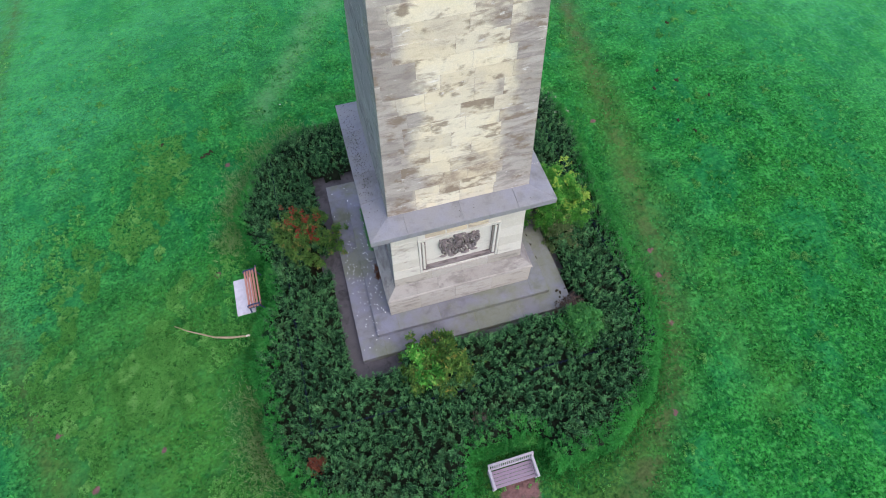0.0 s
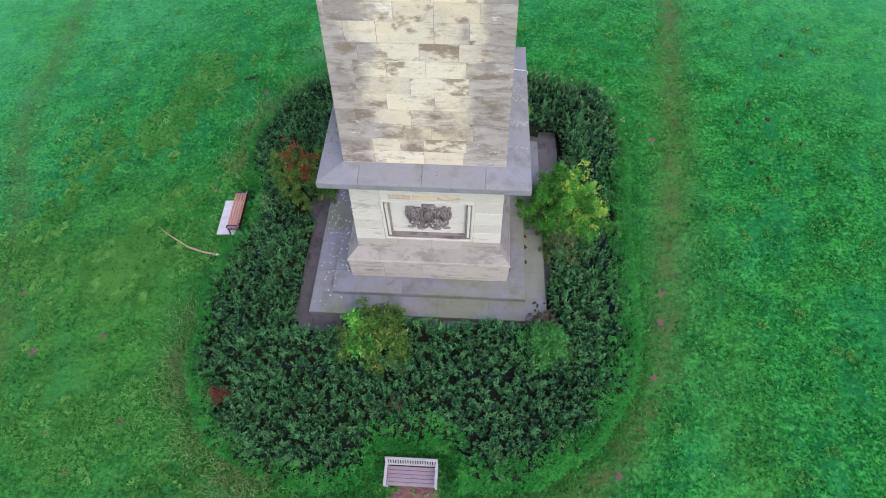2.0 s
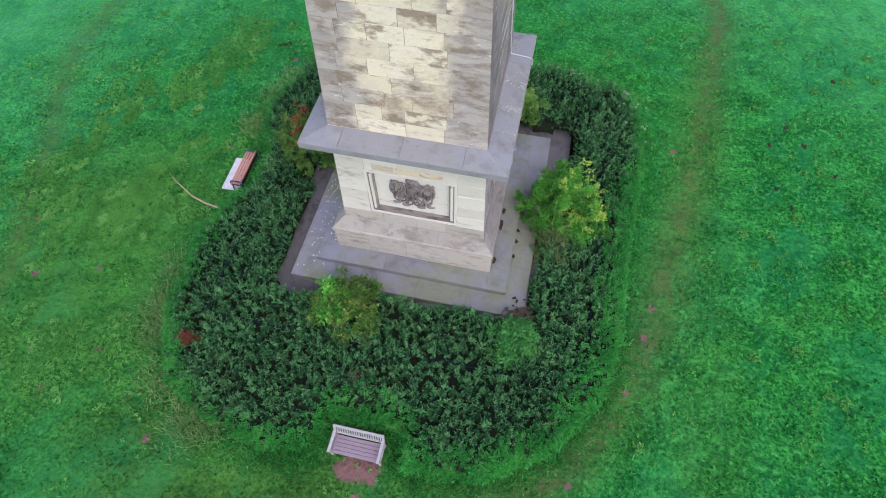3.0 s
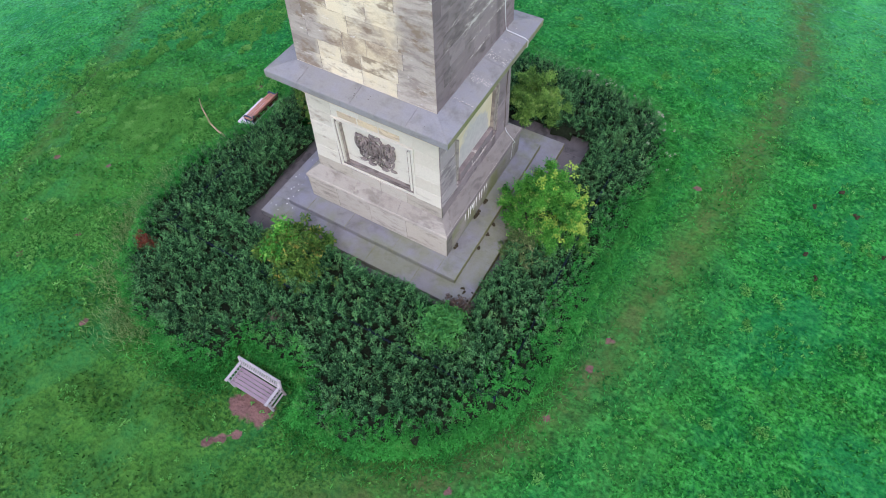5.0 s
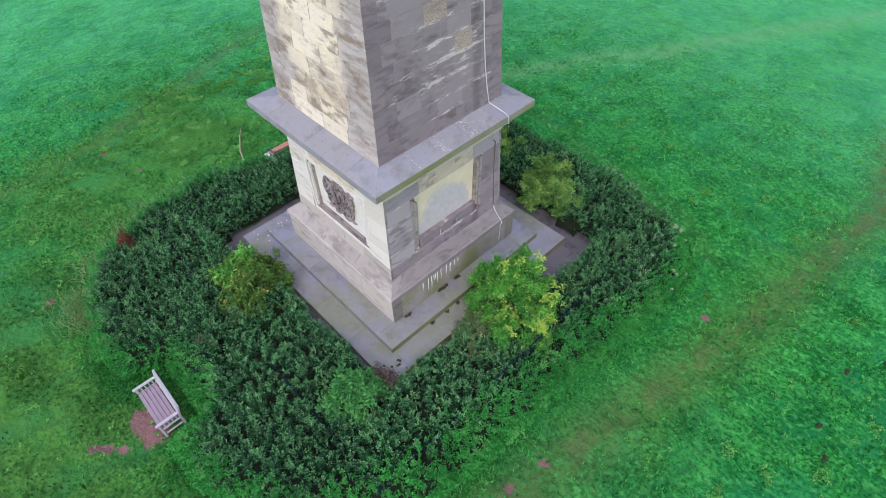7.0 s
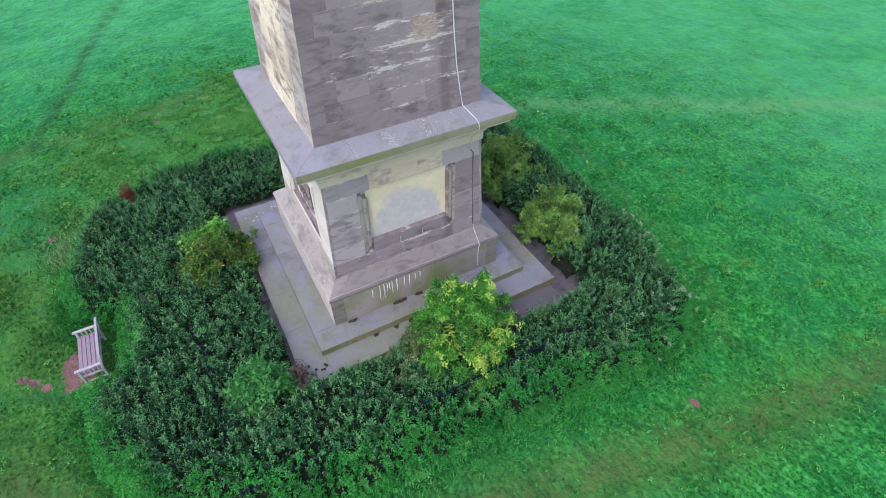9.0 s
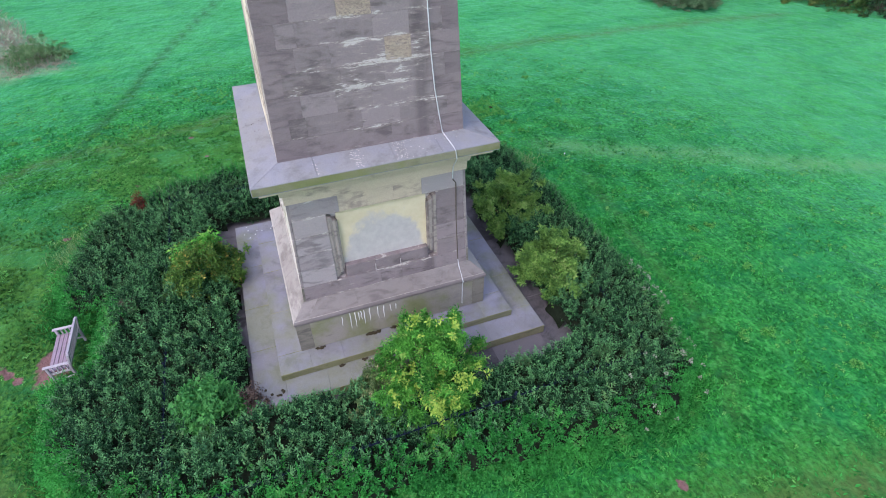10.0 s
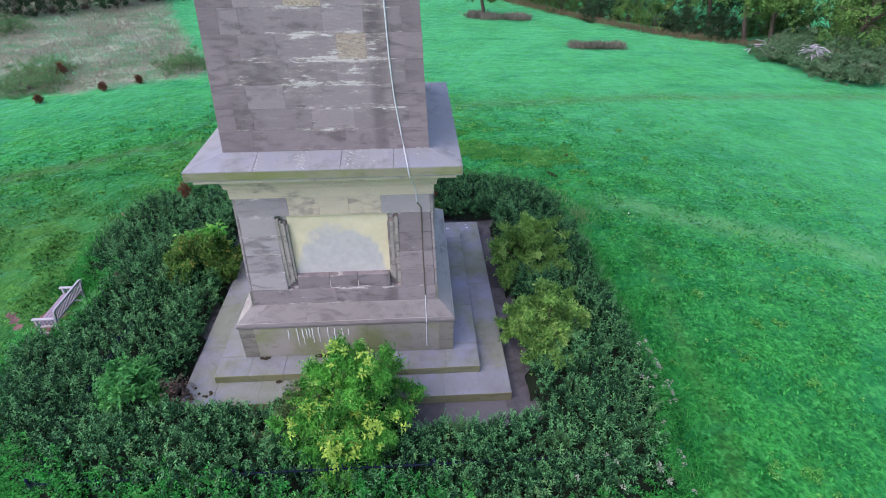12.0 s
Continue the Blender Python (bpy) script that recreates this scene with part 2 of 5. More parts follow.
n = Nodes("hedge_leaf", 0.6, 0.14)  # leaves pale towards each shoot's tip: light on the tops put into colour
f = n.math("ADD", n.math("MULTIPLY", n.island(), 0.55), n.math("MULTIPLY", n.span(n.noise(0.9, 4), 0.3, 0.7), 0.45))
c = n.mix(f, (0.002, 0.012, 0.006), (0.03, 0.115, 0.04))
c = n.mix(n.span(n.noise(1.5, 3, 0.6), 0.55, 0.66), c, n.mix(n.island(), (0.07, 0.12, 0.045), (0.03, 0.12, 0.04)))
c = n.mix(n.span(n.attr("young"), 0.66, 1.0, 0.0, 0.75), c, (0.13, 0.34, 0.125))
M_HEDGE = n.color(c).thin(c, 0.06).mat
M_HEDGETIP = leafy("hedge_tip", (0.045, 0.16, 0.05), (0.15, 0.36, 0.13), (0.19, 0.31, 0.11), 0.9, 0.15)
M_HEDGEDGE = leafy("edge_growth", (0.012, 0.12, 0.022), (0.065, 0.38, 0.065), (0.13, 0.32, 0.085), 0.8, 0.25)
# near-black, for the shade between the shrubs' shoots
M_INNER = plain("inner_shade", (0.008, 0.012, 0.007), (0.016, 0.022, 0.013), 9, 0.95, 0.05)
M_SEEDHEAD = leafy("pale_seedhead", (0.22, 0.24, 0.17), (0.42, 0.42, 0.34), None, 1.0, 0.3, 0.8)
M_ASH = leafy("bright_leaf", (0.008, 0.1, 0.018), (0.19, 0.58, 0.085), (0.46, 0.58, 0.16), 1.9, 0.4)
M_ROWAN = leafy("rowan_leaf", (0.01, 0.05, 0.013), (0.17, 0.33, 0.06), (0.46, 0.36, 0.09), 3.0, 0.3)
M_ROWANRED = leafy("turning_leaf", (0.015, 0.07, 0.016), (0.18, 0.34, 0.07), (0.36, 0.22, 0.08), 1.6, 0.3)
M_OLIVE = leafy("olive_leaf", (0.03, 0.08, 0.025), (0.2, 0.27, 0.1), (0.42, 0.38, 0.22), 2.2, 0.25)
M_PALELEAF = leafy("pale_leaf", (0.24, 0.44, 0.06), (0.5, 0.62, 0.12), None, 1.6, 0.35)
M_ELDER = leafy("green_leaf", (0.015, 0.085, 0.018), (0.27, 0.48, 0.1), (0.36, 0.5, 0.16), 1.5, 0.3)
M_SMALL = leafy("fresh_leaf", (0.02, 0.15, 0.04), (0.14, 0.42, 0.1), None, 1.3, 0.3)
M_RED = leafy("red_leaf", (0.2, 0.03, 0.02), (0.42, 0.09, 0.05), None, 1.3, 0.25)
M_DOCK = leafy("dock_seed", (0.12, 0.034, 0.02), (0.22, 0.07, 0.04), None, 1.3, 0.2, 0.8)
M_RUSSET = leafy("russet_stalk", (0.1, 0.045, 0.026), (0.2, 0.09, 0.05), None, 1.3, 0.2, 0.8)
M_DEAD = leafy("brown_twigs", (0.085, 0.06, 0.05), (0.15, 0.11, 0.09), None, 1.3, 0.15, 0.8)
M_STRAW = leafy("straw", (0.3, 0.26, 0.2), (0.5, 0.43, 0.34), (0.15, 0.26, 0.12), 0.22, 0.3, 0.8)
M_FRINGE = leafy("brown_grass", (0.13, 0.1, 0.06), (0.3, 0.23, 0.14), (0.1, 0.17, 0.07), 0.5, 0.25, 0.8)
M_DRYTUFT = leafy("dry_tuft", (0.14, 0.29, 0.09), (0.36, 0.44, 0.2), None, 0.8, 0.3, 0.8)
M_REED = leafy("dead_stalks", (0.12, 0.12, 0.085), (0.34, 0.3, 0.24), (0.09, 0.14, 0.07), 0.8, 0.3, 0.9)
M_BRUSH = leafy("grey_brush", (0.045, 0.12, 0.055), (0.19, 0.3, 0.15), (0.22, 0.24, 0.17), 0.6, 0.25, 0.9)
M_WEEDPATCH = leafy("weed_patch", (0.07, 0.17, 0.06), (0.2, 0.32, 0.13), None, 0.6, 0.2)
M_FARLEAF = leafy("far_leaf", (0.015, 0.055, 0.018), (0.12, 0.23, 0.06), (0.2, 0.24, 0.07), 0.45, 0.25)
M_FARTREE = leafy("far_tree_leaf", (0.02, 0.08, 0.02), (0.19, 0.34, 0.085), (0.3, 0.36, 0.1), 0.4, 0.3)
M_FARDARK = leafy("far_dark_leaf", (0.01, 0.03, 0.015), (0.05, 0.1, 0.04), None, 0.35, 0.2)

SWARD_A, SWARD_B = (0.011, 0.135, 0.018), (0.03, 0.235, 0.034)


def sward(n):
    """The meadow's colour: cloudy greens with bluish and yellowish drifts."""
    c = n.mix(n.span(n.noise(0.8, 4, 0.6), 0.36, 0.64), SWARD_A, SWARD_B)
    c = n.mix(n.span(n.noise(0.16, 3), 0.5, 0.72, 0, 0.35), c, (0.016, 0.19, 0.07))
    # paler and bluer with distance: haze and grazing sheen put into the colour
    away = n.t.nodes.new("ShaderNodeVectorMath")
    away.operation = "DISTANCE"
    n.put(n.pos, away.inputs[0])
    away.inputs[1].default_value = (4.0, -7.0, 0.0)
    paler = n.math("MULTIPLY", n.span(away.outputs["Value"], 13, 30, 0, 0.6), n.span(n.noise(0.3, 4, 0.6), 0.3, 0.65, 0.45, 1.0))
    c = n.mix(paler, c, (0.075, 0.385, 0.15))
    c = n.mix(n.span(n.noise(0.23, 4, 0.6, n.scaled((1, 1.4, 1))), 0.56, 0.74, 0, 0.6), c, (0.055, 0.25, 0.034))
    f = n.math("MULTIPLY", n.attr("inner"), n.span(n.noise(0.7, 5, 0.65), 0.2, 0.6, 0.4, 0.85))
    return n.mix(f, c, n.mix(n.span(n.noise(1.3, 6, 0.7), 0.34, 0.66), (0.026, 0.085, 0.014), (0.08, 0.195, 0.034)))


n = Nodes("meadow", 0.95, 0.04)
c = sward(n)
fine, mid = n.noise(11, 3, 0.65), n.noise(6, 4, 0.6)
near = n.t.nodes.new("ShaderNodeVectorMath")
near.operation = "LENGTH"
n.put(n.pos, near.inputs[0])
tuft_fade = n.math("MULTIPLY", n.span(near.outputs["Value"], 13, 28, 1.0, 0.35), n.span(n.axis(1), 3, 10, 1.0, 0.75))  # dark tufts fade out away from the monument and northwards
c = n.mix(n.math("MULTIPLY", n.span(fine, 0.36, 0.6, 0.88, 0.0), tuft_fade), c, (0.004, 0.05, 0.012))
lush = n.math("SUBTRACT", 1.0, n.math("MULTIPLY", n.attr("inner"), 0.65))
c = n.mix(n.math("MULTIPLY", n.span(mid, 0.48, 0.68, 0.0, 0.7), lush), c, (0.065, 0.34, 0.07))
tuft = n.noise(2.6, 4, 0.62, None, 0.3)
c = n.mix(n.math("MULTIPLY", n.span(tuft, 0.52, 0.66, 0.0, 0.36), tuft_fade), c, (0.004, 0.06, 0.02))
c = n.mix(n.span(n.noise(1.8, 5, 0.65), 0.55, 0.68, 0.0, 0.45), c, (0.008, 0.115, 0.034))
c = n.mix(n.span(n.noise(0.28, 4, 0.6, n.scaled((1.6, 0.8, 1)), 0.8), 0.5, 0.66, 0.0, 0.5), c, (0.012, 0.16, 0.05))
c = n.mix(n.math("MULTIPLY", n.span(tuft, 0.46, 0.3, 0.0, 0.4), lush), c, (0.08, 0.36, 0.08))
c = n.mix(n.span(n.noise(1.0, 4, 0.6), 0.52, 0.72, 0.0, 0.35), c, (0.012, 0.11, 0.035))
broken = n.math("MULTIPLY", n.span(n.noise(2.2, 5, 0.7), 0.25, 0.7, 0.35, 1.25), 1.0)
c = n.mix(n.math("MULTIPLY", n.attr("worn"), broken), c, n.mix(n.noise(11, 4), (0.032, 0.078, 0.018), (0.088, 0.13, 0.04)))
bare = n.span(n.math("MULTIPLY", n.attr("worn"), n.span(n.noise(1.1, 5, 0.7), 0.3, 0.65, 0.6, 1.25)), 0.6, 0.95, 0.0, 0.4)
c = n.mix(bare, c, n.mix(n.noise(13, 4), (0.06, 0.07, 0.028), (0.13, 0.12, 0.06)))
c = n.mix(n.math("MULTIPLY", n.attr("yellow"), broken), c, n.mix(n.noise(9, 4), (0.034, 0.125, 0.017), (0.095, 0.23, 0.042)))
c = n.mix(n.math("MULTIPLY", n.attr("faded"), n.span(n.noise(1.2, 4), 0.3, 0.6, 0.15, 0.6)), c, (0.12, 0.3, 0.11))
c = n.mix(n.math("MULTIPLY", n.attr("rut"), n.span(n.noise(1.4, 4), 0.25, 0.55, 0.25, 0.6)), c, (0.012, 0.055, 0.016))
c = n.mix(n.math("MULTIPLY", n.attr("dry"), n.math("MULTIPLY", broken, 0.8)), c, n.mix(n.span(n.noise(0.45, 6, 0.65, n.scaled((1.4, 0.8, 1)), 0.6), 0.4, 0.58), (0.09, 0.24, 0.1), n.mix(n.span(n.noise(0.3, 4, 0.6), 0.45, 0.6), (0.42, 0.36, 0.28), (0.29, 0.22, 0.2))))
soil = n.span(n.math("ADD", n.attr("soil"), n.math("MULTIPLY", n.noise(3.2, 5, 0.65), 1.1)), 0.88, 1.12)
c = n.mix(soil, c, n.mix(n.noise(14, 4), (0.125, 0.066, 0.06), (0.2, 0.115, 0.107)))
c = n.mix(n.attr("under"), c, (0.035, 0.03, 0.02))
n.color(c)
n.bsdf.inputs["Sheen Weight"].default_value, n.bsdf.inputs["Sheen Roughness"].default_value = 0.27, 0.22
n.bsdf.inputs["Sheen Tint"].default_value = (0.38, 0.95, 0.72, 1)
M_MEADOW = n.bump(n.math("ADD", n.math("MULTIPLY", fine, 0.6), n.math("ADD", mid, n.math("MULTIPLY", n.noise(1.3, 3, 0.55), 6.0))), 0.6, 0.09).mat
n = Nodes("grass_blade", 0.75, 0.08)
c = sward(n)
c = n.mix(n.math("MULTIPLY", n.span(n.island(), 0.45, 1.0, 0, 0.7), n.math("SUBTRACT", 1.0, n.math("MULTIPLY", n.attr("inner"), 0.75))), c, (0.08, 0.42, 0.085))
c = n.mix(n.math("MULTIPLY", n.span(n.island(), 0.4, 0.0, 0, 0.75), n.span(n.axis(1), 3, 10, 1.0, 0.45)), c, (0.003, 0.055, 0.012))
c = n.mix(n.span(n.noise(5, 4, 0.6), 0.5, 0.68, 0, 0.45), c, (0.005, 0.09, 0.02))
M_BLADE = n.color(c).thin(c, 0.25).mat
M_WEED = leafy("weed_leaf", (0.04, 0.2, 0.03), (0.15, 0.42, 0.09), (0.22, 0.46, 0.13), 0.9, 0.25)


# ---- mesh helpers ----
def thing(name, label, category, group="", kind="", at=(0, 0, 0), turn=0.0):
    ob = new(name)
    ob.matrix_basis = pose(*at, 0, 0, turn)
    return tagged(ob, label, category, group, kind)


def mesh_of(name, bm, material, smooth=False):
    me = bpy.data.meshes.new(name)
    bm.to_mesh(me)
    bm.free()
    me.materials.append(material)
    if smooth:
        me.polygons.foreach_set("use_smooth", [True] * len(me.polygons))
    return me


def part(name, bm, material, parent, label="", smooth=False):
    ob = new(name, mesh_of(name, bm, material, smooth))
    ob.parent = parent
    return tagged(ob, label)


def array_mesh(name, verts, quads, material, smooth=False):
    """A mesh from numpy arrays of corners and faces with k corners each."""
    me = bpy.data.meshes.new(name)
    k = quads.shape[1]
    me.vertices.add(len(verts))
    me.vertices.foreach_set("co", np.ascontiguousarray(verts, np.float32).ravel())
    me.loops.add(quads.size)
    me.loops.foreach_set("vertex_index", np.ascontiguousarray(quads, np.int32).ravel())
    me.polygons.add(len(quads))
    me.polygons.foreach_set("loop_start", np.arange(0, quads.size, k, dtype=np.int32))
    me.materials.append(material)
    me.update(calc_edges=True)
    if smooth:
        me.polygons.foreach_set("use_smooth", [True] * len(quads))
    return me


HEXA = ((0, 3, 2, 1), (4, 5, 6, 7), (0, 1, 5, 4), (1, 2, 6, 5), (2, 3, 7, 6), (3, 0, 4, 7))


def hexa(bm, corners, bevel=0.0):
    """A block from eight corners: four below, four above, both anticlockwise."""
    vs = [bm.verts.new(c) for c in corners]
    fs = [bm.faces.new([vs[i] for i in f]) for f in HEXA]
    if bevel:
        bmesh.ops.bevel(bm, geom=list({e for f in fs for e in f.edges}), offset=bevel, segments=1, affect="EDGES")
    return bm


def box(bm, x0, y0, z0, x1, y1, z1, bevel=0.0):
    return hexa(bm, [(x0, y0, z0), (x1, y0, z0), (x1, y1, z0), (x0, y1, z0), (x0, y0, z1), (x1, y0, z1), (x1, y1, z1), (x0, y1, z1)], bevel)


def tube(bm, points, radii, sides=6):
    """A tapered tube along points."""
    rings = []
    for i, p in enumerate(points):
        a, b = Vector(points[max(i - 1, 0)]), Vector(points[min(i + 1, len(points) - 1)])
        d = (b - a).normalized()
        u = d.orthogonal().normalized()
        v = d.cross(u)
        rings.append([bm.verts.new(Vector(p) + radii[i] * (math.cos(t) * u + math.sin(t) * v)) for t in (2 * math.pi * k / sides for k in range(sides))])
    for r, s in zip(rings, rings[1:]):
        for k in range(sides):
            bm.faces.new((r[k], r[(k + 1) % sides], s[(k + 1) % sides], s[k]))
    bm.faces.new(rings[0][::-1])
    bm.faces.new(rings[-1])
    return bm


def square_loft(bm, profile):
    """A square ring body from (half width, height) pairs, closed below and above."""
    rings = [[bm.verts.new((sx * h, sy * h, z)) for sx, sy in ((-1, -1), (1, -1), (1, 1), (-1, 1))] for h, z in profile]
    for r, s in zip(rings, rings[1:]):
        for k in range(4):
            bm.faces.new((r[k], r[(k + 1) % 4], s[(k + 1) % 4], s[k]))
    bm.faces.new(rings[0][::-1])
    bm.faces.new(rings[-1])
    return bm


SIDE = [Matrix.Rotation(radians(a), 4, "Z") for a in (0, 90, 180, 270)]  # front (-y), right (+x), back, left


def leaf_cloud(name, at, out, size, rng, material, width=0.55, droop=0.25, face=0.5):
    """Folded leaves at points, each pointing along out with a random roll, in one mesh."""
    n = len(at)
    d = out + rng.normal(0, 0.45, (n, 3))
    d /= np.linalg.norm(d, axis=1, keepdims=True)
    r = np.cross(d, rng.normal(0, face, (n, 3)) + (0, 0, 1))
    r /= np.linalg.norm(r, axis=1, keepdims=True) + 1e-9
    u = np.cross(r, d)
    s = np.broadcast_to(np.asarray(size, float), (n,))[:, None] * rng.uniform(0.7, 1.3, (n, 1))
    base, tip = at, at + d * s - u * s * droop
    a = at + d * s * 0.45 + r * s * width * 0.5 + u * s * 0.1
    b = at + d * s * 0.45 - r * s * width * 0.5 + u * s * 0.1
    verts = np.stack([base, a, tip, b], 1).reshape(-1, 3)
    idx = np.arange(n)[:, None] * 4
    tris = np.concatenate([idx + [0, 1, 2], idx + [0, 2, 3]], 1).reshape(-1, 3)
    return array_mesh(name, verts, tris, material)


# ---- ground ----
TRAILS = [  # worn lines through the grass: width, strength, points
    (0.75, 0.75, [(9.8, 60), (9.6, 30), (9.8, 19), (10.4, 12.8), (10.0, 9.4), (9.5, 5.2), (8.5, 0.4), (7.8, -2.2), (7.1, -4.8), (6.1, -7.2), (4.3, -9.0), (2.6, -10.2)]),
    (0.5, 0.62, [(-16.6, 34), (-17.6, 23), (-18.0, 16.2), (-17.8, 10.5), (-17.3, 5.8), (-16.4, 2.1), (-15.2, -0.5), (-14.5, -2.4), (-13.5, -4.6), (-13.1, -7.7), (-12.0, -11.5), (-9.0, -16)]),
    (0.35, 0.2, [(-12.6, -9.9), (-17.3, -8.5), (-23.5, -6.9), (-30.6, -4.7), (-46, 0.5)]),
    (0.35, 0.15, [(-6.0, 9.2), (-4.0, 13.0), (-1.6, 16.9), (1.0, 21.4), (3.7, 26.5), (7, 33)]),
    (0.3, 0.3, [(-3.2, 9.6), (-1.0, 9.2), (1.2, 8.75), (3.9, 8.4), (5.6, 8.0), (7.4, 7.0)]),
]
SOILS = [(-0.28, -8.85, 0.42), (0.25, -8.75, 0.4), (-0.45, -10.05, 0.15), (-0.2, -9.82, 0.15), (0.1, -9.55, 0.14), (-9.9, -8.65, 0.15), (-6.1, -9.3, 0.13), (-14.4, -2.45, 0.17), (7.72, -2.2, 0.12), (7.5, -3.28, 0.13), (7.0, -5.1, 0.12), (8.4, 4.6, 0.14), (-8.82, -7.2, 0.12),
         (-8.35, 1.3, 0.16), (-12.4, -5.2, 0.15), (-10.4, -4.6, 0.12), (-10.9, -7.6, 0.13), (5.6, -8.0, 0.12), (-7.6, 6.6, 0.12), (-13.6, -3.2, 0.13)]


def axis_steps(fine, step, grow, reach):
    out, x = list(np.arange(0, fine, step)), fine
    while x < reach:
        out.append(x)
        step *= grow
        x += step
    return np.array([-v for v in out[:0:-1]] + out)


def seg_dist(x, y, points):
    best = np.full(x.shape, 1e9)
    for (ax, ay), (bx, by) in zip(points, points[1:]):
        dx, dy = bx - ax, by - ay
        t = np.clip(((x - ax) * dx + (y - ay) * dy) / (dx * dx + dy * dy), 0, 1)
        best = np.minimum(best, np.hypot(x - ax - t * dx, y - ay - t * dy))
    return best


def wave(x, y, s, seed=0):
    """Cheap smooth noise in -1..1."""
    r = np.random.RandomState(seed)
    out = 0 * x
    for k in range(5):
        a, f, p = r.uniform(0, 6.28), s * r.uniform(0.7, 1.8), r.uniform(0, 6.28)
        out = out + np.sin(f * (x * np.cos(a) + y * np.sin(a)) + p + 1.3 * np.sin(0.6 * f * (x * np.sin(a) - y * np.cos(a)) + 2 * p))
    return out / 5


def worn_at(x, y):
    return np.max([g * np.exp(-((seg_dist(x + 0.3 * wave(x, y, 0.6, 5), y + 0.3 * wave(x, y, 0.6, 6), p) / w) ** 2)) for w, g, p in TRAILS], 0)


def smooth01(v):
    v = np.clip(v, 0, 1)
    return v * v * (3 - 2 * v)


def dry_at(x, y):
    """Rough straw-coloured grass beyond the mown meadow."""
    d1 = -23.4 - 0.39 * (y + 11.6) - x + 0.8 * wave(x, y, 0.4, 8) + 0.5 * wave(x, y, 1.3, 18)
    d2 = -11.2 + 0.49 * (x + 25.0) - y + 0.9 * wave(x, y, 0.3, 9) + 0.6 * wave(x, y, 1.1, 19)
    return smooth01(d1 / 1.4) * smooth01(d2 / 1.6)


# outer outline of the shrub bed, with a bay for the bench in front and one for the bench at the side
BED = [(-6.2, -7.7), (-4.6, -8.7), (-2.8, -9.0), (-1.35, -8.75), (-1.0, -7.75), (0.8, -7.75), (1.15, -8.7), (3.3, -8.5), (5.1, -7.4), (6.3, -5.7), (6.8, -3.6), (6.95, 0.0), (7.3, 3.2),
       (7.2, 5.5), (6.3, 6.8), (3.6, 7.5), (-1.5, 7.4), (-4.6, 7.1), (-6.7, 5.6), (-7.5, 3.4), (-7.1, 1.4), (-6.7, 0.95), (-6.66, -0.75), (-7.15, -1.3), (-7.5, -3.0), (-7.3, -5.9)]


def inside(x, y, poly):
    hit = np.zeros(x.shape, bool)
    for (ax, ay), (bx, by) in zip(poly, poly[1:] + poly[:1]):
        cross = (ay > y) != (by > y)
        hit ^= cross & (x < (bx - ax) * (y - ay) / (by - ay + 1e-12) + ax)
    return hit


def bed_height(x, y):
    """Height of the shrubs: full inside, falling to the outline and to the paving."""
    d = seg_dist(x, y, BED + BED[:1])
    d = np.where(inside(x, y, BED), d, -d) + 0.12 * wave(x, y, 2.2, 3)
    hole = np.maximum(np.maximum(x - np.where(y > 1.3, 4.5, 3.8), -x - 4.06), np.maximum(y - 4.15, -y - np.where(x < -2.5, 4.25, 3.8))) + 0.12 * wave(x, y, 2.6, 4)
    # a barer pocket beside the paving
    pocket = np.hypot((x + 4.5) / 0.4, (y - 0.2) / 0.35) - 1
    hole = np.minimum(hole, pocket)
    full = 1.17 + 0.16 * wave(x, y, 1.2, 1) + 0.12 * wave(x, y, 3.4, 2) + 0.16 * smooth01((y - 4.0) / 1.5)
    full = full - 0.15 * smooth01((x - 5.1) / 0.6) * smooth01((3.0 - y) / 2) * smooth01((y + 3.2) / 1.2)
    ring_ = np.maximum(np.abs(x), np.abs(y))
    groove = np.exp(-(((ring_ - 5.65) / 0.17) ** 2)) * np.clip(0.55 + 0.8 * wave(x, y, 0.7, 7), 0, 1)
    corner = np.exp(-((x - 5.65) ** 2 + (y + 5.65) ** 2) / 1.2)
    full = full - 0.09 * groove * (1 - corner) + 0.22 * corner
    rise = 0.22 + 0.78 * np.sqrt(np.clip(d / 0.7, 0, 1))
    lip = 0.55 + 0.45 * np.sqrt(np.clip(hole / 0.35, 0, 1))
    return np.where((d > 0) & (hole > 0), full * rise * lip, 0.0)


def ground_inner(x, y):
    """The shorter, warmer-green turf within the trails."""
    front = 0.55 + 0.7 * smooth01((x + 9.0) / 3.0) * smooth01((-6.0 - y) / 2.0)
    return front * smooth01((x + 15.3 - 0.35 * np.abs(y + 1)) / 2.0 + 0.5) * smooth01((np.interp(y, [-12, -9, -5, 0, 5, 9, 13], [2, 4.2, 7.0, 8.3, 9.4, 10.0, 10.3]) - x) / 1.2 + 0.5) * smooth01((3.5 - y) / 6)


ax_ = axis_steps(13.0, 0.13, 1.09, 1500.0)
gx, gy = [a.ravel() for a in np.meshgrid(ax_, ax_ - 1.0, indexing="ij")]
m = len(ax_)
ids = np.arange(m * m).reshape(m, m)
quads = np.stack([ids[:-1, :-1], ids[1:, :-1], ids[1:, 1:], ids[:-1, 1:]], -1).reshape(-1, 4)
rr = np.hypot(gx, gy)
gz = 0.035 * wave(gx, gy, 0.5, 11) + 0.012 * wave(gx, gy, 2.4, 12) - 0.035 * worn_at(gx, gy) + np.where(rr > 16, 0.25 * wave(gx, gy, 0.09, 13) * smooth01((rr - 16) / 20), 0)
soil_amt = np.max([np.exp(-((np.hypot(gx - a, gy - b) / r) ** 2)) for a, b, r in SOILS], 0)
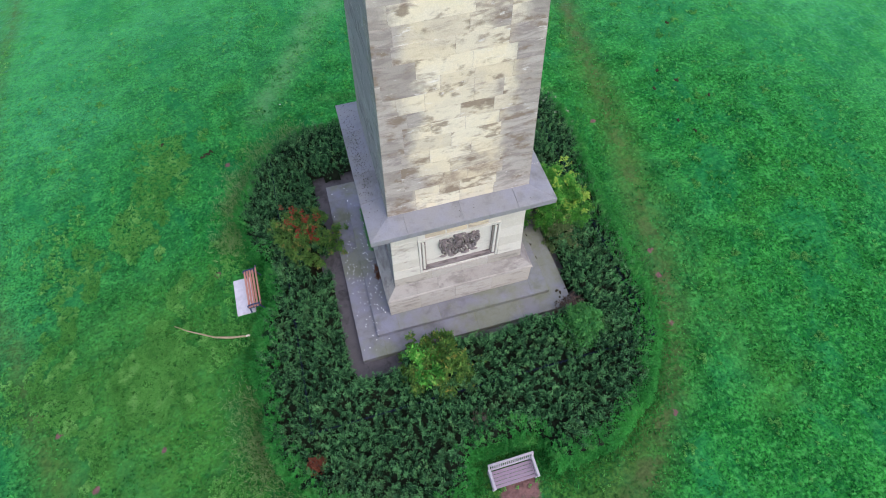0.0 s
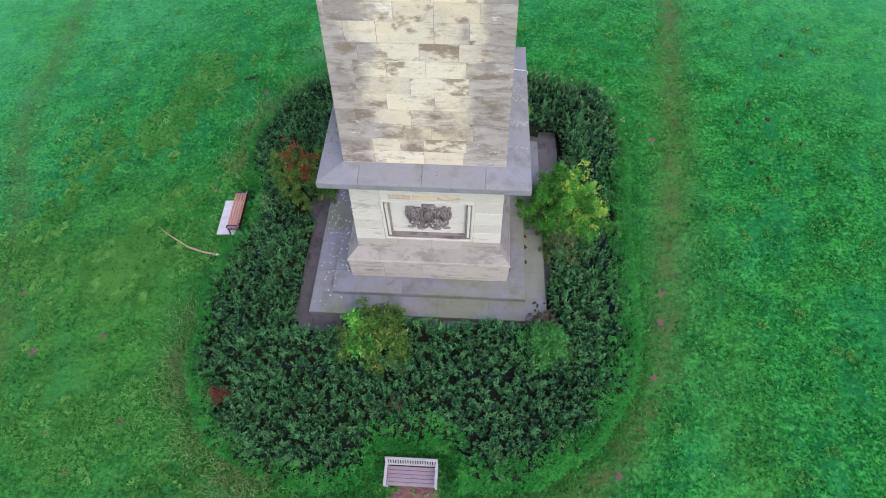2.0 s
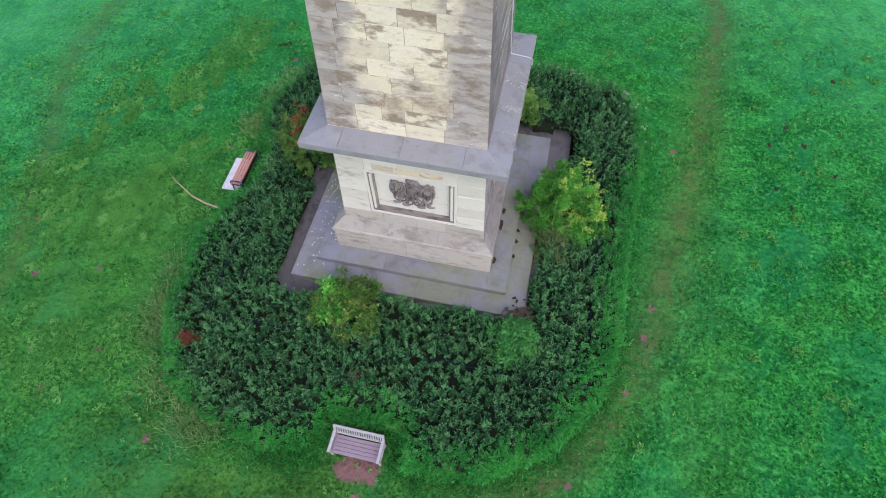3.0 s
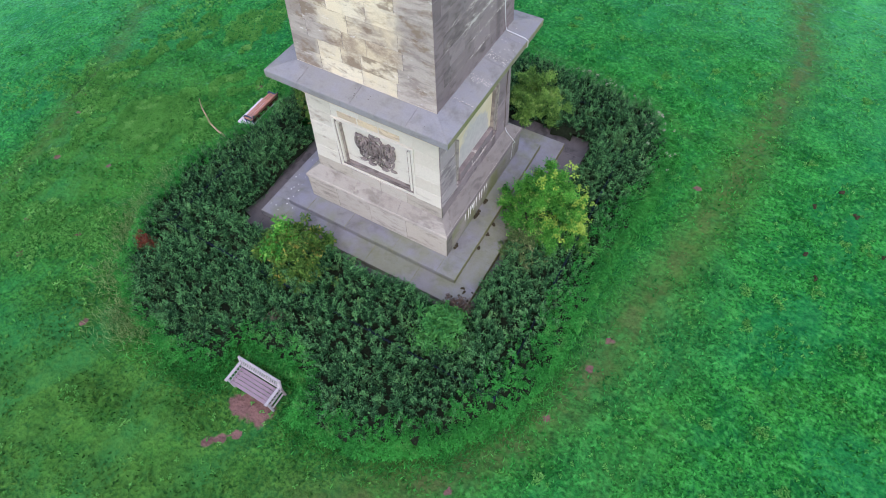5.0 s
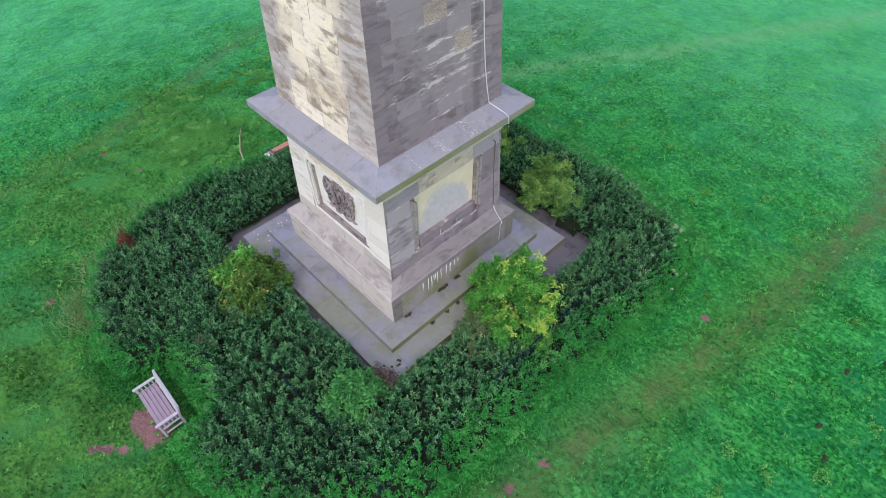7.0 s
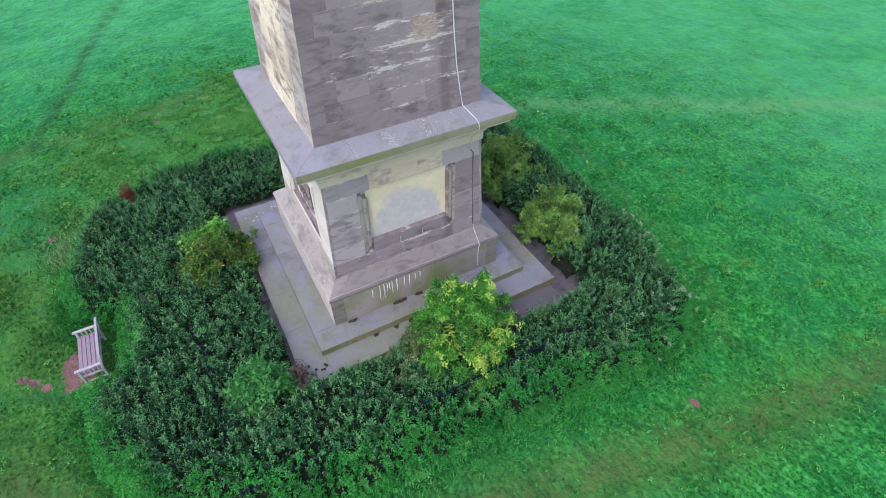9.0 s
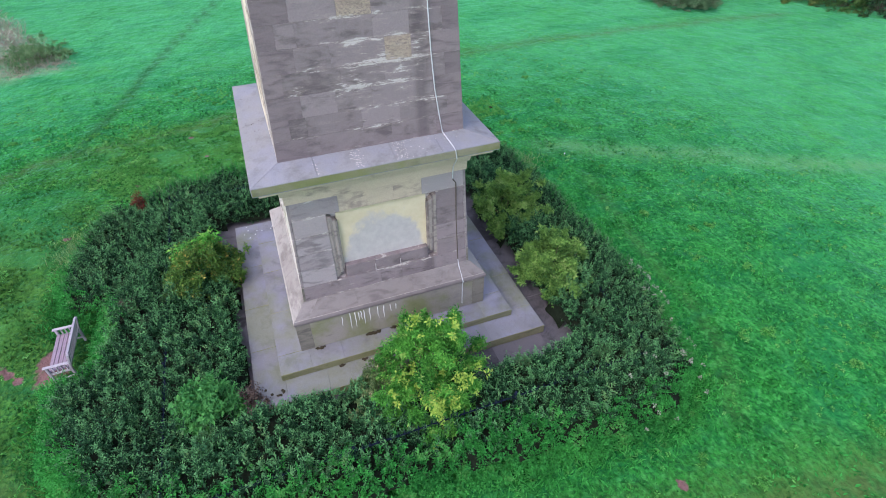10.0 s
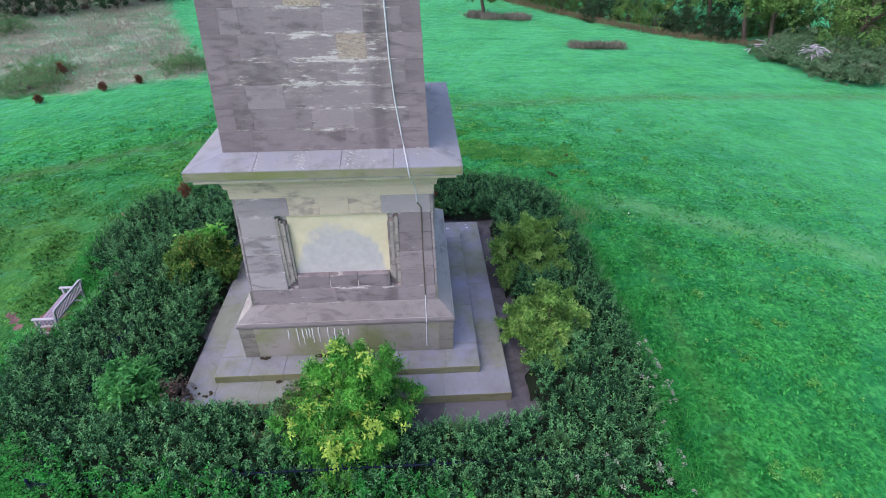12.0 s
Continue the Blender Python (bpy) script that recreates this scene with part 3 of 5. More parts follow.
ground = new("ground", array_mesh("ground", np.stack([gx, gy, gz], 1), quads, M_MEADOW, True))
tagged(ground, "green meadow grass with worn trails and bare soil spots", "grass", kind="structure")
for key, val in (
    ("worn", worn_at(gx, gy)),
    ("soil", soil_amt),
    ("dry", dry_at(gx, gy)),
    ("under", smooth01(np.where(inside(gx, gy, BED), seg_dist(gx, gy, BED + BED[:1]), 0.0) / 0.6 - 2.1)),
    ("inner", ground_inner(gx, gy)),
    ("faded", np.exp(-((seg_dist(gx + 0.3 * wave(gx, gy, 0.7, 15), gy, TRAILS[3][2]) / 0.6) ** 2))),
    ("rut", np.exp(-((seg_dist(gx + 0.15 * wave(gx, gy, 0.9, 5), gy, TRAILS[2][2]) / 0.24) ** 2))),
    ("yellow", 0.5 * smooth01(1.2 - np.hypot((gx + 10.5) / 4.5, (gy + 3.5) / 7.0)) + 0.5 * smooth01(1.2 - np.hypot((gx + 3.0) / 7.0, (gy + 11.5) / 3.0)) + 0.25 * np.exp(-(((np.abs(gx - 9.2) - 0.3) / 0.9) ** 2)) * (np.abs(gy) < 9)),
):
    at = ground.data.attributes.new(key, "FLOAT", "POINT")
    at.data.foreach_set("value", np.ascontiguousarray(val, np.float32))


def ground_z(x, y):
    x, y = np.asarray(x, float), np.asarray(y, float)
    return 0.035 * wave(x, y, 0.5, 11) + 0.012 * wave(x, y, 2.4, 12) - 0.035 * worn_at(x, y) + np.where(np.hypot(x, y) > 16, 0.25 * wave(x, y, 0.09, 13) * smooth01((np.hypot(x, y) - 16) / 20), 0)


# ---- the monument ----
Z = [0.38, 0.64, 0.84, 1.74, 2.16, 4.89, 5.57, 5.77, 5.9]  # paving, steps, plinth, moulding, die, cavetto, slab, shaft foot
TAPER = 0.044


def half(z):
    return 2.0 - TAPER * (z - 5.9)


monument = thing("obelisk_monument", "tall weathered ashlar stone obelisk on a stepped pedestal with carved arms", "monument")


def course_blocks(parent, z0, z1, fn, joints, mats, depth=0.34, quoin_depth=0.34, gap=0.0014, bevel=0.004, rng=random.Random(1), name="stone_block", proud=0.003):
    """One course round the square: fn(z) gives the half width; joints[s] the upright joints of each side; the sides that own the corners run full width."""
    for s in range(4):
        own, cuts = joints[s]
        ends = [None, *cuts, None]
        for i in range(len(ends) - 1):
            bm, p = bmesh.new(), rng.uniform(-proud, proud)
            rows = []
            for z in (z0 + gap, z1 - gap):
                h = fn(z)
                e = h if own else h - quoin_depth - gap
                back = quoin_depth if own and (ends[i] is None or ends[i + 1] is None) else depth
                u0 = -e if ends[i] is None else ends[i] + gap
                u1 = e if ends[i + 1] is None else ends[i + 1] - gap
                rows += [(u0, -h - p, z), (u1, -h - p, z), (u1, -h + back, z), (u0, -h + back, z)]
            hexa(bm, rows, bevel)
            bm.transform(SIDE[s])
            part(name, bm, mats(s, i, len(ends) - 1), parent)


COURSES = [5.9, 6.31, 6.715, 7.15, 7.585, 8.02, 8.45, 8.85, 9.25, 9.7, 10.1]
FRONT = [[-1.2, 0.0, 0.95], [-1.2, -0.55, 0.0, 1.0], [-1.45, -0.45, 0.2, 1.15], [-1.5, -0.25, 1.05], [-1.45, -0.75, 0.28], [-1.35, -0.22, 1.0], [-1.35, -0.68, 0.12, 0.93],
         [-1.22, 0.0, 0.78], [-1.42, -0.8, 0.3, 0.97], [-1.7, -0.45, 0.3, 1.15], [-0.95, 0.25, 1.2]]
RIGHT = [[-1.1, 0.4, 1.22], [-1.3, -0.2, 0.6, 1.4], [-0.65, 0.06], [-1.6, -0.5, 0.35, 1.2], [-0.65, 0.4, 0.92], [-1.21, 0.2, 0.9], [-0.43, 0.2, 0.95],
         [-1.3, -0.3, 0.7], [-1.0, 0.2, 1.2], [-1.4, -0.5, 0.6], [-0.9, 0.1, 1.1]]
rnd = random.Random(4)


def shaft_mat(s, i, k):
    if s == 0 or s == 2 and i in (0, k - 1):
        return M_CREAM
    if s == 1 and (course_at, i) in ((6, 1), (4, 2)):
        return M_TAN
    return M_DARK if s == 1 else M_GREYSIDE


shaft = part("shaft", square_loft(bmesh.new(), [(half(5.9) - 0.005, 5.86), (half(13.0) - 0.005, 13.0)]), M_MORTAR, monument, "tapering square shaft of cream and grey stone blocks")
for c in range(17):
    course_at = c
    z0 = COURSES[c] if c < 11 else 10.1 + 0.42 * (c - 10)
    z1 = COURSES[c + 1] if c < 10 else 10.1 + 0.42 * (c - 9)
    if c < 11:
        f, r = FRONT[c], RIGHT[c]
    else:
        f, r = [-1.2 + rnd.uniform(-0.2, 0.2), rnd.uniform(-0.3, 0.3), 1.0], [-1.1, rnd.uniform(-0.3, 0.3), 1.1]
    side = [[-1.1 + rnd.uniform(-0.3, 0.3), rnd.uniform(-0.3, 0.3), 1.1 + rnd.uniform(-0.3, 0.3)] for _ in range(2)]
    qd = 0.34 if c % 2 else 0.62
    r, side[1] = [[v for v in row if abs(v) < half(z1) - qd - 0.1] for row in (r, side[1])]
    course_blocks(shaft, z0, z1, half, [(True, f), (False, r), (True, side[0]), (False, side[1])], shaft_mat, quoin_depth=qd, rng=rnd)
ztop = 10.1 + 0.42 * 7
up = bmesh.new()
square_loft(up, [(half(ztop), ztop + 0.004), (half(25), 25.0), (0.02, 27.4)])
part("upper_shaft", up, M_GREYSIDE, shaft, "upper shaft and pointed cap of grey stone")

# cornice slab in pieces with a weathered top
prof = [(2.0, 4.8), (2.045, 4.89), (2.07, 4.9), (2.075, 5.13), (2.12, 5.14), (2.13, 5.17)] + [(2.13 + 0.33 * (1 - math.cos(t)), 5.17 + 0.3 * math.sin(t)) for t in (0.2, 0.5, 0.8, 1.1, 1.35, 1.57)] + [(2.5, 5.47), (2.5, Z[6] - 0.004)]
cornice = part("cornice", square_loft(bmesh.new(), prof), M_YELLOW, monument, "hollow moulding of yellowish stone under projecting slabs")
for s in range(4):
    own = s % 2 == 0
    cuts = [None, -1.6, -0.05, 1.5, None] if own else [None, -1.32, 0.3, 1.3, None]
    for i in range(4):
        bm, g, o, h = bmesh.new(), 0.002, 2.61, 1.9
        ends = []
        for j in (i, i + 1):
            if cuts[j] is None:
                sg = -1 if j == 0 else 1
                ends.append((sg * (o if own else o - 0.0), sg * h))
            else:
                v = cuts[j] + (g if j == i else -g)
                ends.append((v, v))
        (a0, a1), (b0, b1) = ends
        low = [(a0, -o, Z[6]), (b0, -o, Z[6]), (b1, -h, Z[6]), (a1, -h, Z[6])]
        top = [(a0, -o, Z[7]), (b0, -o, Z[7]), (b1, -h, 5.9), (a1, -h, 5.9)]
        hexa(bm, low + top, 0.008)
        bm.transform(SIDE[s])
        part("cornice_slab", bm, M_LEDGE, cornice)
for s in range(4):  # algae-green face of the slab
    bm = bmesh.new()
    box(bm, -2.6, -2.6135, Z[6] + 0.022, 2.6, -2.6, Z[7] - 0.02)
    bm.transform(SIDE[s])
    part("algae_face", bm, M_ALGAE if s == 1 else M_LEDGE, cornice, "algae-green slab edge" if s == 1 else "")


def die_half(z):
    return 2.15 - 0.04 * (z - 2.16)


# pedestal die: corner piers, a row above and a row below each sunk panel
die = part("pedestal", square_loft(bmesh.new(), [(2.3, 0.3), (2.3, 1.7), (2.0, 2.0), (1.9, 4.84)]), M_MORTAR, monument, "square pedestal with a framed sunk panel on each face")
P0, P1, PZ0, PZ1 = -1.26, 1.3, 2.57, 4.46


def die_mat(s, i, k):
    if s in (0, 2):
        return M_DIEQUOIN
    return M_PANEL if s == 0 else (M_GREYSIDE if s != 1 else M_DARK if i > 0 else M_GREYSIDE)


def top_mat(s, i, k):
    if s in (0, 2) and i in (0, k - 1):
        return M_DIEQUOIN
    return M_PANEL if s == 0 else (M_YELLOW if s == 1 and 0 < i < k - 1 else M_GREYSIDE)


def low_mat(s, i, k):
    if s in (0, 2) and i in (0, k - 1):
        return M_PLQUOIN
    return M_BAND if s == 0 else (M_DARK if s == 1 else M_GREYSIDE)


flat = [-1.25, -0.35, 0.45, 1.28]
course_blocks(die, Z[4], PZ0, die_half, [(True, [-0.9, 0.1, 1.0]), (False, [-1.0, -0.2, 0.35, 1.2]), (True, flat), (False, flat)], low_mat, gap=0.0015, quoin_depth=0.06, rng=rnd)
course_blocks(die, PZ1, Z[5], die_half, [(True, flat), (False, [-0.95, -0.31, 0.3, 0.97]), (True, flat), (False, flat)], top_mat, gap=0.0015, quoin_depth=0.06, rng=rnd)
steps_z = [PZ0, 3.05, 3.5, 3.98, PZ1]
for a, (z0, z1) in enumerate(zip(steps_z, steps_z[1:])):
    for s in range(4):
        own = s % 2 == 0
        for sg in (-1, 1):
            bm, rows = bmesh.new(), []
            for z in (z0 + 0.0015, z1 - 0.0015):
                h = die_half(z)
                e = h if own else h - 0.064
                u = sorted((sg * e, P0 if sg < 0 else P1))
                k_ = 0.06 if own else 0.3
                rows += [(u[0], -h, z), (u[1], -h, z), (u[1], -h + k_, z), (u[0], -h + k_, z)]
            hexa(bm, rows, 0.012)
            bm.transform(SIDE[s])
            part("stone_block", bm, die_mat(s, 0 if sg < 0 else 2, 3), die)
n = Nodes("panel_patch", 0.9, 0.2)  # cement-grey render left on the yellow panel
dome = n.math("ADD", n.math("POWER", n.math("ABSOLUTE", n.math("DIVIDE", n.axis(1), 1.12)), 3.2), n.math("MULTIPLY", n.math("SUBTRACT", n.axis(2), 2.7), 0.62))
dome = n.math("ADD", dome, n.math("MULTIPLY", n.noise(2.6, 6, 0.65), 0.75))
c = n.mix(n.span(dome, 1.12, 1.36), n.mix(n.noise(4, 6, 0.7), (0.33, 0.3, 0.285), (0.58, 0.54, 0.49)), n.mix(n.noise(2.5, 6, 0.7), (0.48, 0.4, 0.24), (0.74, 0.65, 0.45)))
M_PATCH = n.color(c).bump(n.noise(30, 4), 0.3, 0.02).mat
for s in range(4):
    hp = 2.05
    bm = bmesh.new()
    box(bm, P0 + 0.004, -1.9, PZ0 + 0.004, P1 - 0.004, -1.8, PZ1 - 0.004)
    bm.transform(SIDE[s])
    pf = part("panel_frame", bm, M_MORTAR, monument)
    for k, (w0, w1, d) in enumerate(((0.0, 0.07, 0.03), (0.07, 0.11, 0.0), (0.11, 0.18, 0.015), (0.18, 0.23, -0.03))):
        for side_ in range(4):
            if s == 1 and side_ < 2 or s == 0 and side_ == 1 and k:  # lost on the right face and above the carved panel
                continue
            bm = bmesh.new()
            x0, x1, z0, z1 = P0 + w0, P1 - w0, PZ0 + w0, PZ1 - w0
            y0, y1 = -hp - (d * 0.5 if s == 1 else d) - 0.03, -1.85
            if side_ == 0:
                q = (x0, z0, x1, z0 + w1 - w0)
            elif side_ == 1:
                q = (x0, z1 - (w1 - w0), x1, z1)
            elif side_ == 2:
                q = (x0, z0 + w1 - w0, x0 + w1 - w0, z1 - (w1 - w0))
            else:
                q = (x1 - (w1 - w0), z0 + w1 - w0, x1, z1 - (w1 - w0))
            box(bm, q[0], y0, q[1], q[2], y1, q[3], 0.006)
            bm.transform(SIDE[s])
            # the front's recessed fillets are darker: groove shade put into their colour
            part("frame_moulding", bm, (M_CREST if side_ == 0 and k else M_FRAME if k in (1, 3) else M_PANEL) if s == 0 else M_FRAME, pf)
    bm = bmesh.new()
    box(bm, P0 + 0.22, -1.975, PZ0 + 0.22, P1 - 0.22, -1.85, PZ1 - (0.22 if s > 1 else 0.074 if s == 0 else 0.006))
    bm.transform(SIDE[s])
    part("panel", bm, M_PANEL if s == 0 else M_PATCH if s == 1 else M_GREYSIDE, die, "patched yellow and grey plain panel" if s == 1 else "pale plain panel")

# repair stones under the weathered panel, their pale pointing, and brick-like stones over the carved one
for i, (u0, u1) in enumerate(zip((-1.02, -0.3, 0.33), (-0.3, 0.33, 1.06))):
    bm = bmesh.new()
    box(bm, u0 + 0.002, -2.112 - 0.006 * (i % 2), PZ0 + 0.003, u1 - 0.002, -1.86, 2.92, 0.01)
    bm.transform(SIDE[1])
    part("repair_stone", bm, M_DARK, die)
for u0, z0, u1, z1 in ((-0.307, 2.52, -0.293, 2.78), (0.323, 2.5, 0.337, 2.76), (-0.3, 2.561, -0.1, 2.574), (0.2, 2.56, 0.34, 2.575)):
    bm = bmesh.new()
    box(bm, u0, -2.1235, z0, u1, -2.08, z1, 0.004)
    bm.transform(SIDE[1])
    part("pale_pointing", bm, M_LIME, die)
for u0, u1 in ((-1.03, -0.42), (-0.38, 0.24), (0.28, 0.9)):
    bm = bmesh.new()
    box(bm, u0, -2.071, 4.5, u1, -1.9, 4.7, 0.008)
    part("repair_stone", bm, M_YELLOW, die)

# carved arms on the front panel: two beasts beside a shield, crest above, mantling and ribbon below
bm = bmesh.new()


def knob(x, z, rx, rz, d=0.06):
    m = Matrix.Translation((x, -1.985, z)) @ Matrix.Diagonal((rx, d, rz, 1))
    bmesh.ops.create_icosphere(bm, subdivisions=2, radius=1.0, matrix=m)


def loop(cx, cz, rx, rz, tubr=0.028, a0=0.0, a1=6.2832, lift=0.035):
    k = max(6, int(14 * abs(a1 - a0) / 6.28))
    pts = [(cx + rx * math.cos(a0 + (a1 - a0) * i / k), -1.98 - lift, cz + rz * math.sin(a0 + (a1 - a0) * i / k)) for i in range(k + 1)]
    tube(bm, pts, [tubr] * len(pts), 5)


CX, CZ = 0.03, 3.62
knob(CX, CZ + 0.12, 0.16, 0.25, 0.09)
loop(CX, CZ + 0.14, 0.2, 0.31, 0.03, lift=0.07)
loop(CX, CZ + 0.16, 0.11, 0.18, 0.026, lift=0.1)
for f in (-1, 1):
    loop(CX + f * 0.44, CZ + 0.2, 0.19, 0.3, 0.032, lift=0.06)
    loop(CX + f * 0.45, CZ + 0.16, 0.11, 0.17, 0.028, lift=0.06)
    knob(CX + f * 0.46, CZ + 0.12, 0.06, 0.09, 0.1)
    loop(CX + f * 0.5, CZ + 0.34, 0.1, 0.12, 0.026, 0.4, 4.4)
    loop(CX + f * 0.27, CZ + 0.3, 0.09, 0.16, 0.024, 0.0, 4.7)
    loop(CX + f * 0.26, CZ - 0.22, 0.15, 0.24, 0.03, 1.0, 6.0)
    loop(CX + f * 0.43, CZ - 0.2, 0.12, 0.19, 0.028, 2.0, 7.2)
    loop(CX + f * 0.12, CZ - 0.36, 0.11, 0.16, 0.026)
    knob(CX + f * 0.33, CZ - 0.24, 0.07, 0.1, 0.09)
    knob(CX + f * 0.5, CZ - 0.52, 0.13, 0.045, 0.05)
    knob(CX + f * 0.22, CZ - 0.58, 0.14, 0.05, 0.06)
    knob(CX + f * 0.12, CZ + 0.56, 0.06, 0.07, 0.07)
r_ = random.Random(7)
for _ in range(90):
    a, b = r_.uniform(-0.62, 0.62), r_.uniform(-0.48, 0.48)
    if abs(a) < 0.62 - 0.3 * max(0.0, -b) and abs(a) < 0.64 - 0.25 * max(0, b - 0.3):
        knob(CX + a, CZ + b, r_.uniform(0.025, 0.05), r_.uniform(0.035, 0.075), r_.uniform(0.05, 0.09))
knob(CX, CZ + 0.5, 0.2, 0.05, 0.07)
knob(CX, CZ + 0.66, 0.08, 0.06, 0.08)
part("carved_emblem", bm, M_CREST, die, "dark carved coat of arms in relief", True)

# plinth, moulding, steps, paving
prof = [(2.4, 1.73), (2.49, 1.742), (2.505, 1.77), (2.51, 1.81), (2.5, 1.85), (2.48, 1.885), (2.38, 1.9), (2.1, 2.14)]
plinth = part("plinth", square_loft(bmesh.new(), prof), M_BAND, monument, "plinth of large blocks with a rounded grey moulding")
course_blocks(plinth, 1.89, Z[4], lambda z: 2.478 - 1.2 * (z - 1.89), [(True, [-1.5, -0.75, 0.15, 0.8, 1.5]), (False, [-0.9, 0.55]), (True, [-1.0, 0.3, 1.4]), (False, [-1.0, 0.3, 1.4])],
              lambda s, i, k: M_SLOPE, gap=0.001, rng=rnd)
course_blocks(plinth, Z[2], Z[3], lambda z: 2.48, [(True, [-1.4, -0.2, 1.1]), (False, [0.45]), (True, [-1.2, 0.2, 1.2]), (False, [-1.2, 0.2, 1.2])],
              lambda s, i, k: M_PLQUOIN if s in (0, 2) and i in (0, k - 1) else M_BAND if s == 0 else M_MOSSY if s == 1 else M_GREYSIDE, gap=0.0015, rng=rnd)


def ring(name, z0, z1, outer, inner, cuts_a, cuts_b, material, label):
    top = part(name, square_loft(bmesh.new(), [(outer - 0.006, z0), (outer - 0.006, z1 - 0.008)]), material, monument, label)
    for s in range(4):
        own = s % 2 == 0
        cuts = cuts_a if own else cuts_b
        e = outer if own else inner - 0.004
        us = [-e, *cuts, e]
        for a, b in zip(us, us[1:]):
            bm, dz = bmesh.new(), rnd.uniform(-0.003, 0.003)
            box(bm, a + 0.002, -outer, z0, b - 0.002, -inner, z1 + dz, 0.008)
            bm.transform(SIDE[s])
            part("slab", bm, material, top)


ring("upper_step", Z[1], Z[2], 3.07, 2.3, [-2.3, -0.85, 0.9, 2.45], [-1.5, 0.1, 1.4], M_STEP, "upper step of grey stone slabs")
ring("lower_step", Z[0], Z[1], 3.73, 3.0, [-2.9, -1.5, 0.3, 1.9], [-2.0, -0.5, 1.1, 2.2], M_STEP, "lower step of grey stone slabs")
ring("paving", 0.0, Z[0], 4.5, 3.6, [-3.6, -2.4, -1.0, 0.4, 2.2, 3.3], [-2.6, -1.0, 0.8, 2.2], M_PAVE, "dark stained paving slabs round the steps")

# lightning tape on the right face
tape = thing("lightning_conductor", "pale metal lightning conductor tape fixed down the stone face", "cable")
path = [(half(13) + 0.015, 1.15, 13.0), (half(10) + 0.015, 1.22, 10.0), (half(8.1) + 0.015, 1.29, 8.1), (half(7.6) + 0.015, 1.31, 7.6), (half(6.9) + 0.015, 1.36, 6.9), (half(6.25) + 0.015, 1.45, 6.25),
        (2.03, 1.5, 5.92), (2.55, 1.56, 5.81), (2.63, 1.57, 5.76), (2.63, 1.6, 5.56), (2.5, 1.64, 5.44), (2.16, 1.7, 5.1), (2.1, 1.71, 4.86), (2.07, 1.72, 4.72)]
part("upper_run", tube(bmesh.new(), path, [0.013] * len(path), 5), M_CABLE, tape)
path = [(2.075, 1.72, 4.7), (2.085, 1.8, 4.6), (2.09, 1.81, 3.6), (2.16, 1.84, 2.3)]
part("dark_run", tube(bmesh.new(), path, [0.013] * 4, 5), M_BARK, tape, "dark weathered lower run")
path = [(2.17, 1.84, 2.3), (2.24, 1.84, 2.13), (2.46, 1.84, 1.94), (2.56, 1.84, 1.83), (2.5, 1.84, 1.72), (2.5, 1.84, 1.0)]
part("lower_run", tube(bmesh.new(), path, [0.011] * 6, 5), M_CABLE, tape)

# white drips on the plinth
rnd = random.Random(12)
for y, top, length in ((-1.36, 1.66, 0.32), (-1.16, 1.72, 0.55), (-1.03, 1.7, 0.5), (-0.94, 1.68, 0.28), (-0.88, 1.7, 0.3), (-0.8, 1.7, 0.48), (-0.66, 1.72, 0.46), (-0.45, 1.7, 0.4), (-0.3, 1.68, 0.42), (-0.12, 1.66, 0.25), (0.02, 1.64, 0.2)):
    d = thing("white_drip", "white lime drip running down the mossy plinth", "drip", "drips on the plinth", at=(2.49, y, top))
    n_ = 5
    pts = [(0.0, 0.012 * rnd.uniform(-1, 1), -length * k / n_) for k in range(n_ + 1)]
    part("run", tube(bmesh.new(), pts, [0.01, 0.013, 0.012, 0.01, 0.007, 0.003], 5), M_WHITE, d)


# leaf litter and bird lime on the steps
def flecks(name, label, category, spots, size, material, rng, flat=0.35):
    bm = bmesh.new()
    for x, y, z in spots:
        m_ = Matrix.Translation((x, y, z)) @ Matrix.Rotation(rng.uniform(0, 6.28), 4, "Z") @ Matrix.Diagonal((size * rng.uniform(0.5, 1.5), size * rng.uniform(0.5, 1.2), size * flat, 1))
        bmesh.ops.create_icosphere(bm, subdivisions=1, radius=1.0, matrix=m_)
    ob = new(name, mesh_of(name, bm, material))
    return tagged(ob, label, category, kind="stuff")


r_ = random.Random(21)
spots = []
for _ in range(150):
    x, y = -r_.uniform(2.6, 3.66), r_.gauss(-0.5, 1.5)
    if abs(y) < 3.5:
        spots.append((x, y, (Z[2] if -x < 3.06 else Z[1]) + 0.006))
flecks("bird_lime", "white bird droppings scattered on the steps", "droppings", spots, 0.02, M_WHITE, r_, 0.2)
spots = [(2.52 + 0.04 * r_.random(), y + r_.uniform(-0.06, 0.06), Z[2] + 0.012) for y in (-2.1, -1.95, -0.75, -0.7, -0.62, -0.55, -0.5, -0.1, -0.05) for _ in range(4)]
spots += [(3.1 + 0.05 * r_.random(), y + r_.uniform(-0.06, 0.06), Z[1] + 0.012) for y in (-1.6, -1.1, -1.0, -0.6, 0.2) for _ in range(3)]
spots += [(r_.uniform(3.1, 3.7), r_.uniform(-3.6, -3.0), Z[1] + 0.01) for _ in range(12)]
flecks("leaf_litter", "dark damp leaf litter along the foot of the plinth", "leaf litter", spots, 0.05, M_DIRT, r_, 0.3)
spots = [(r_.choice((-0.16, -0.1, 0.0, 0.3)) + 0.03 * r_.random(), -2.1 - 0.45 * r_.random(), 0.0) for _ in range(7)] + [(1.9, -2.4, 0), (-1.6, -2.45, 0)]
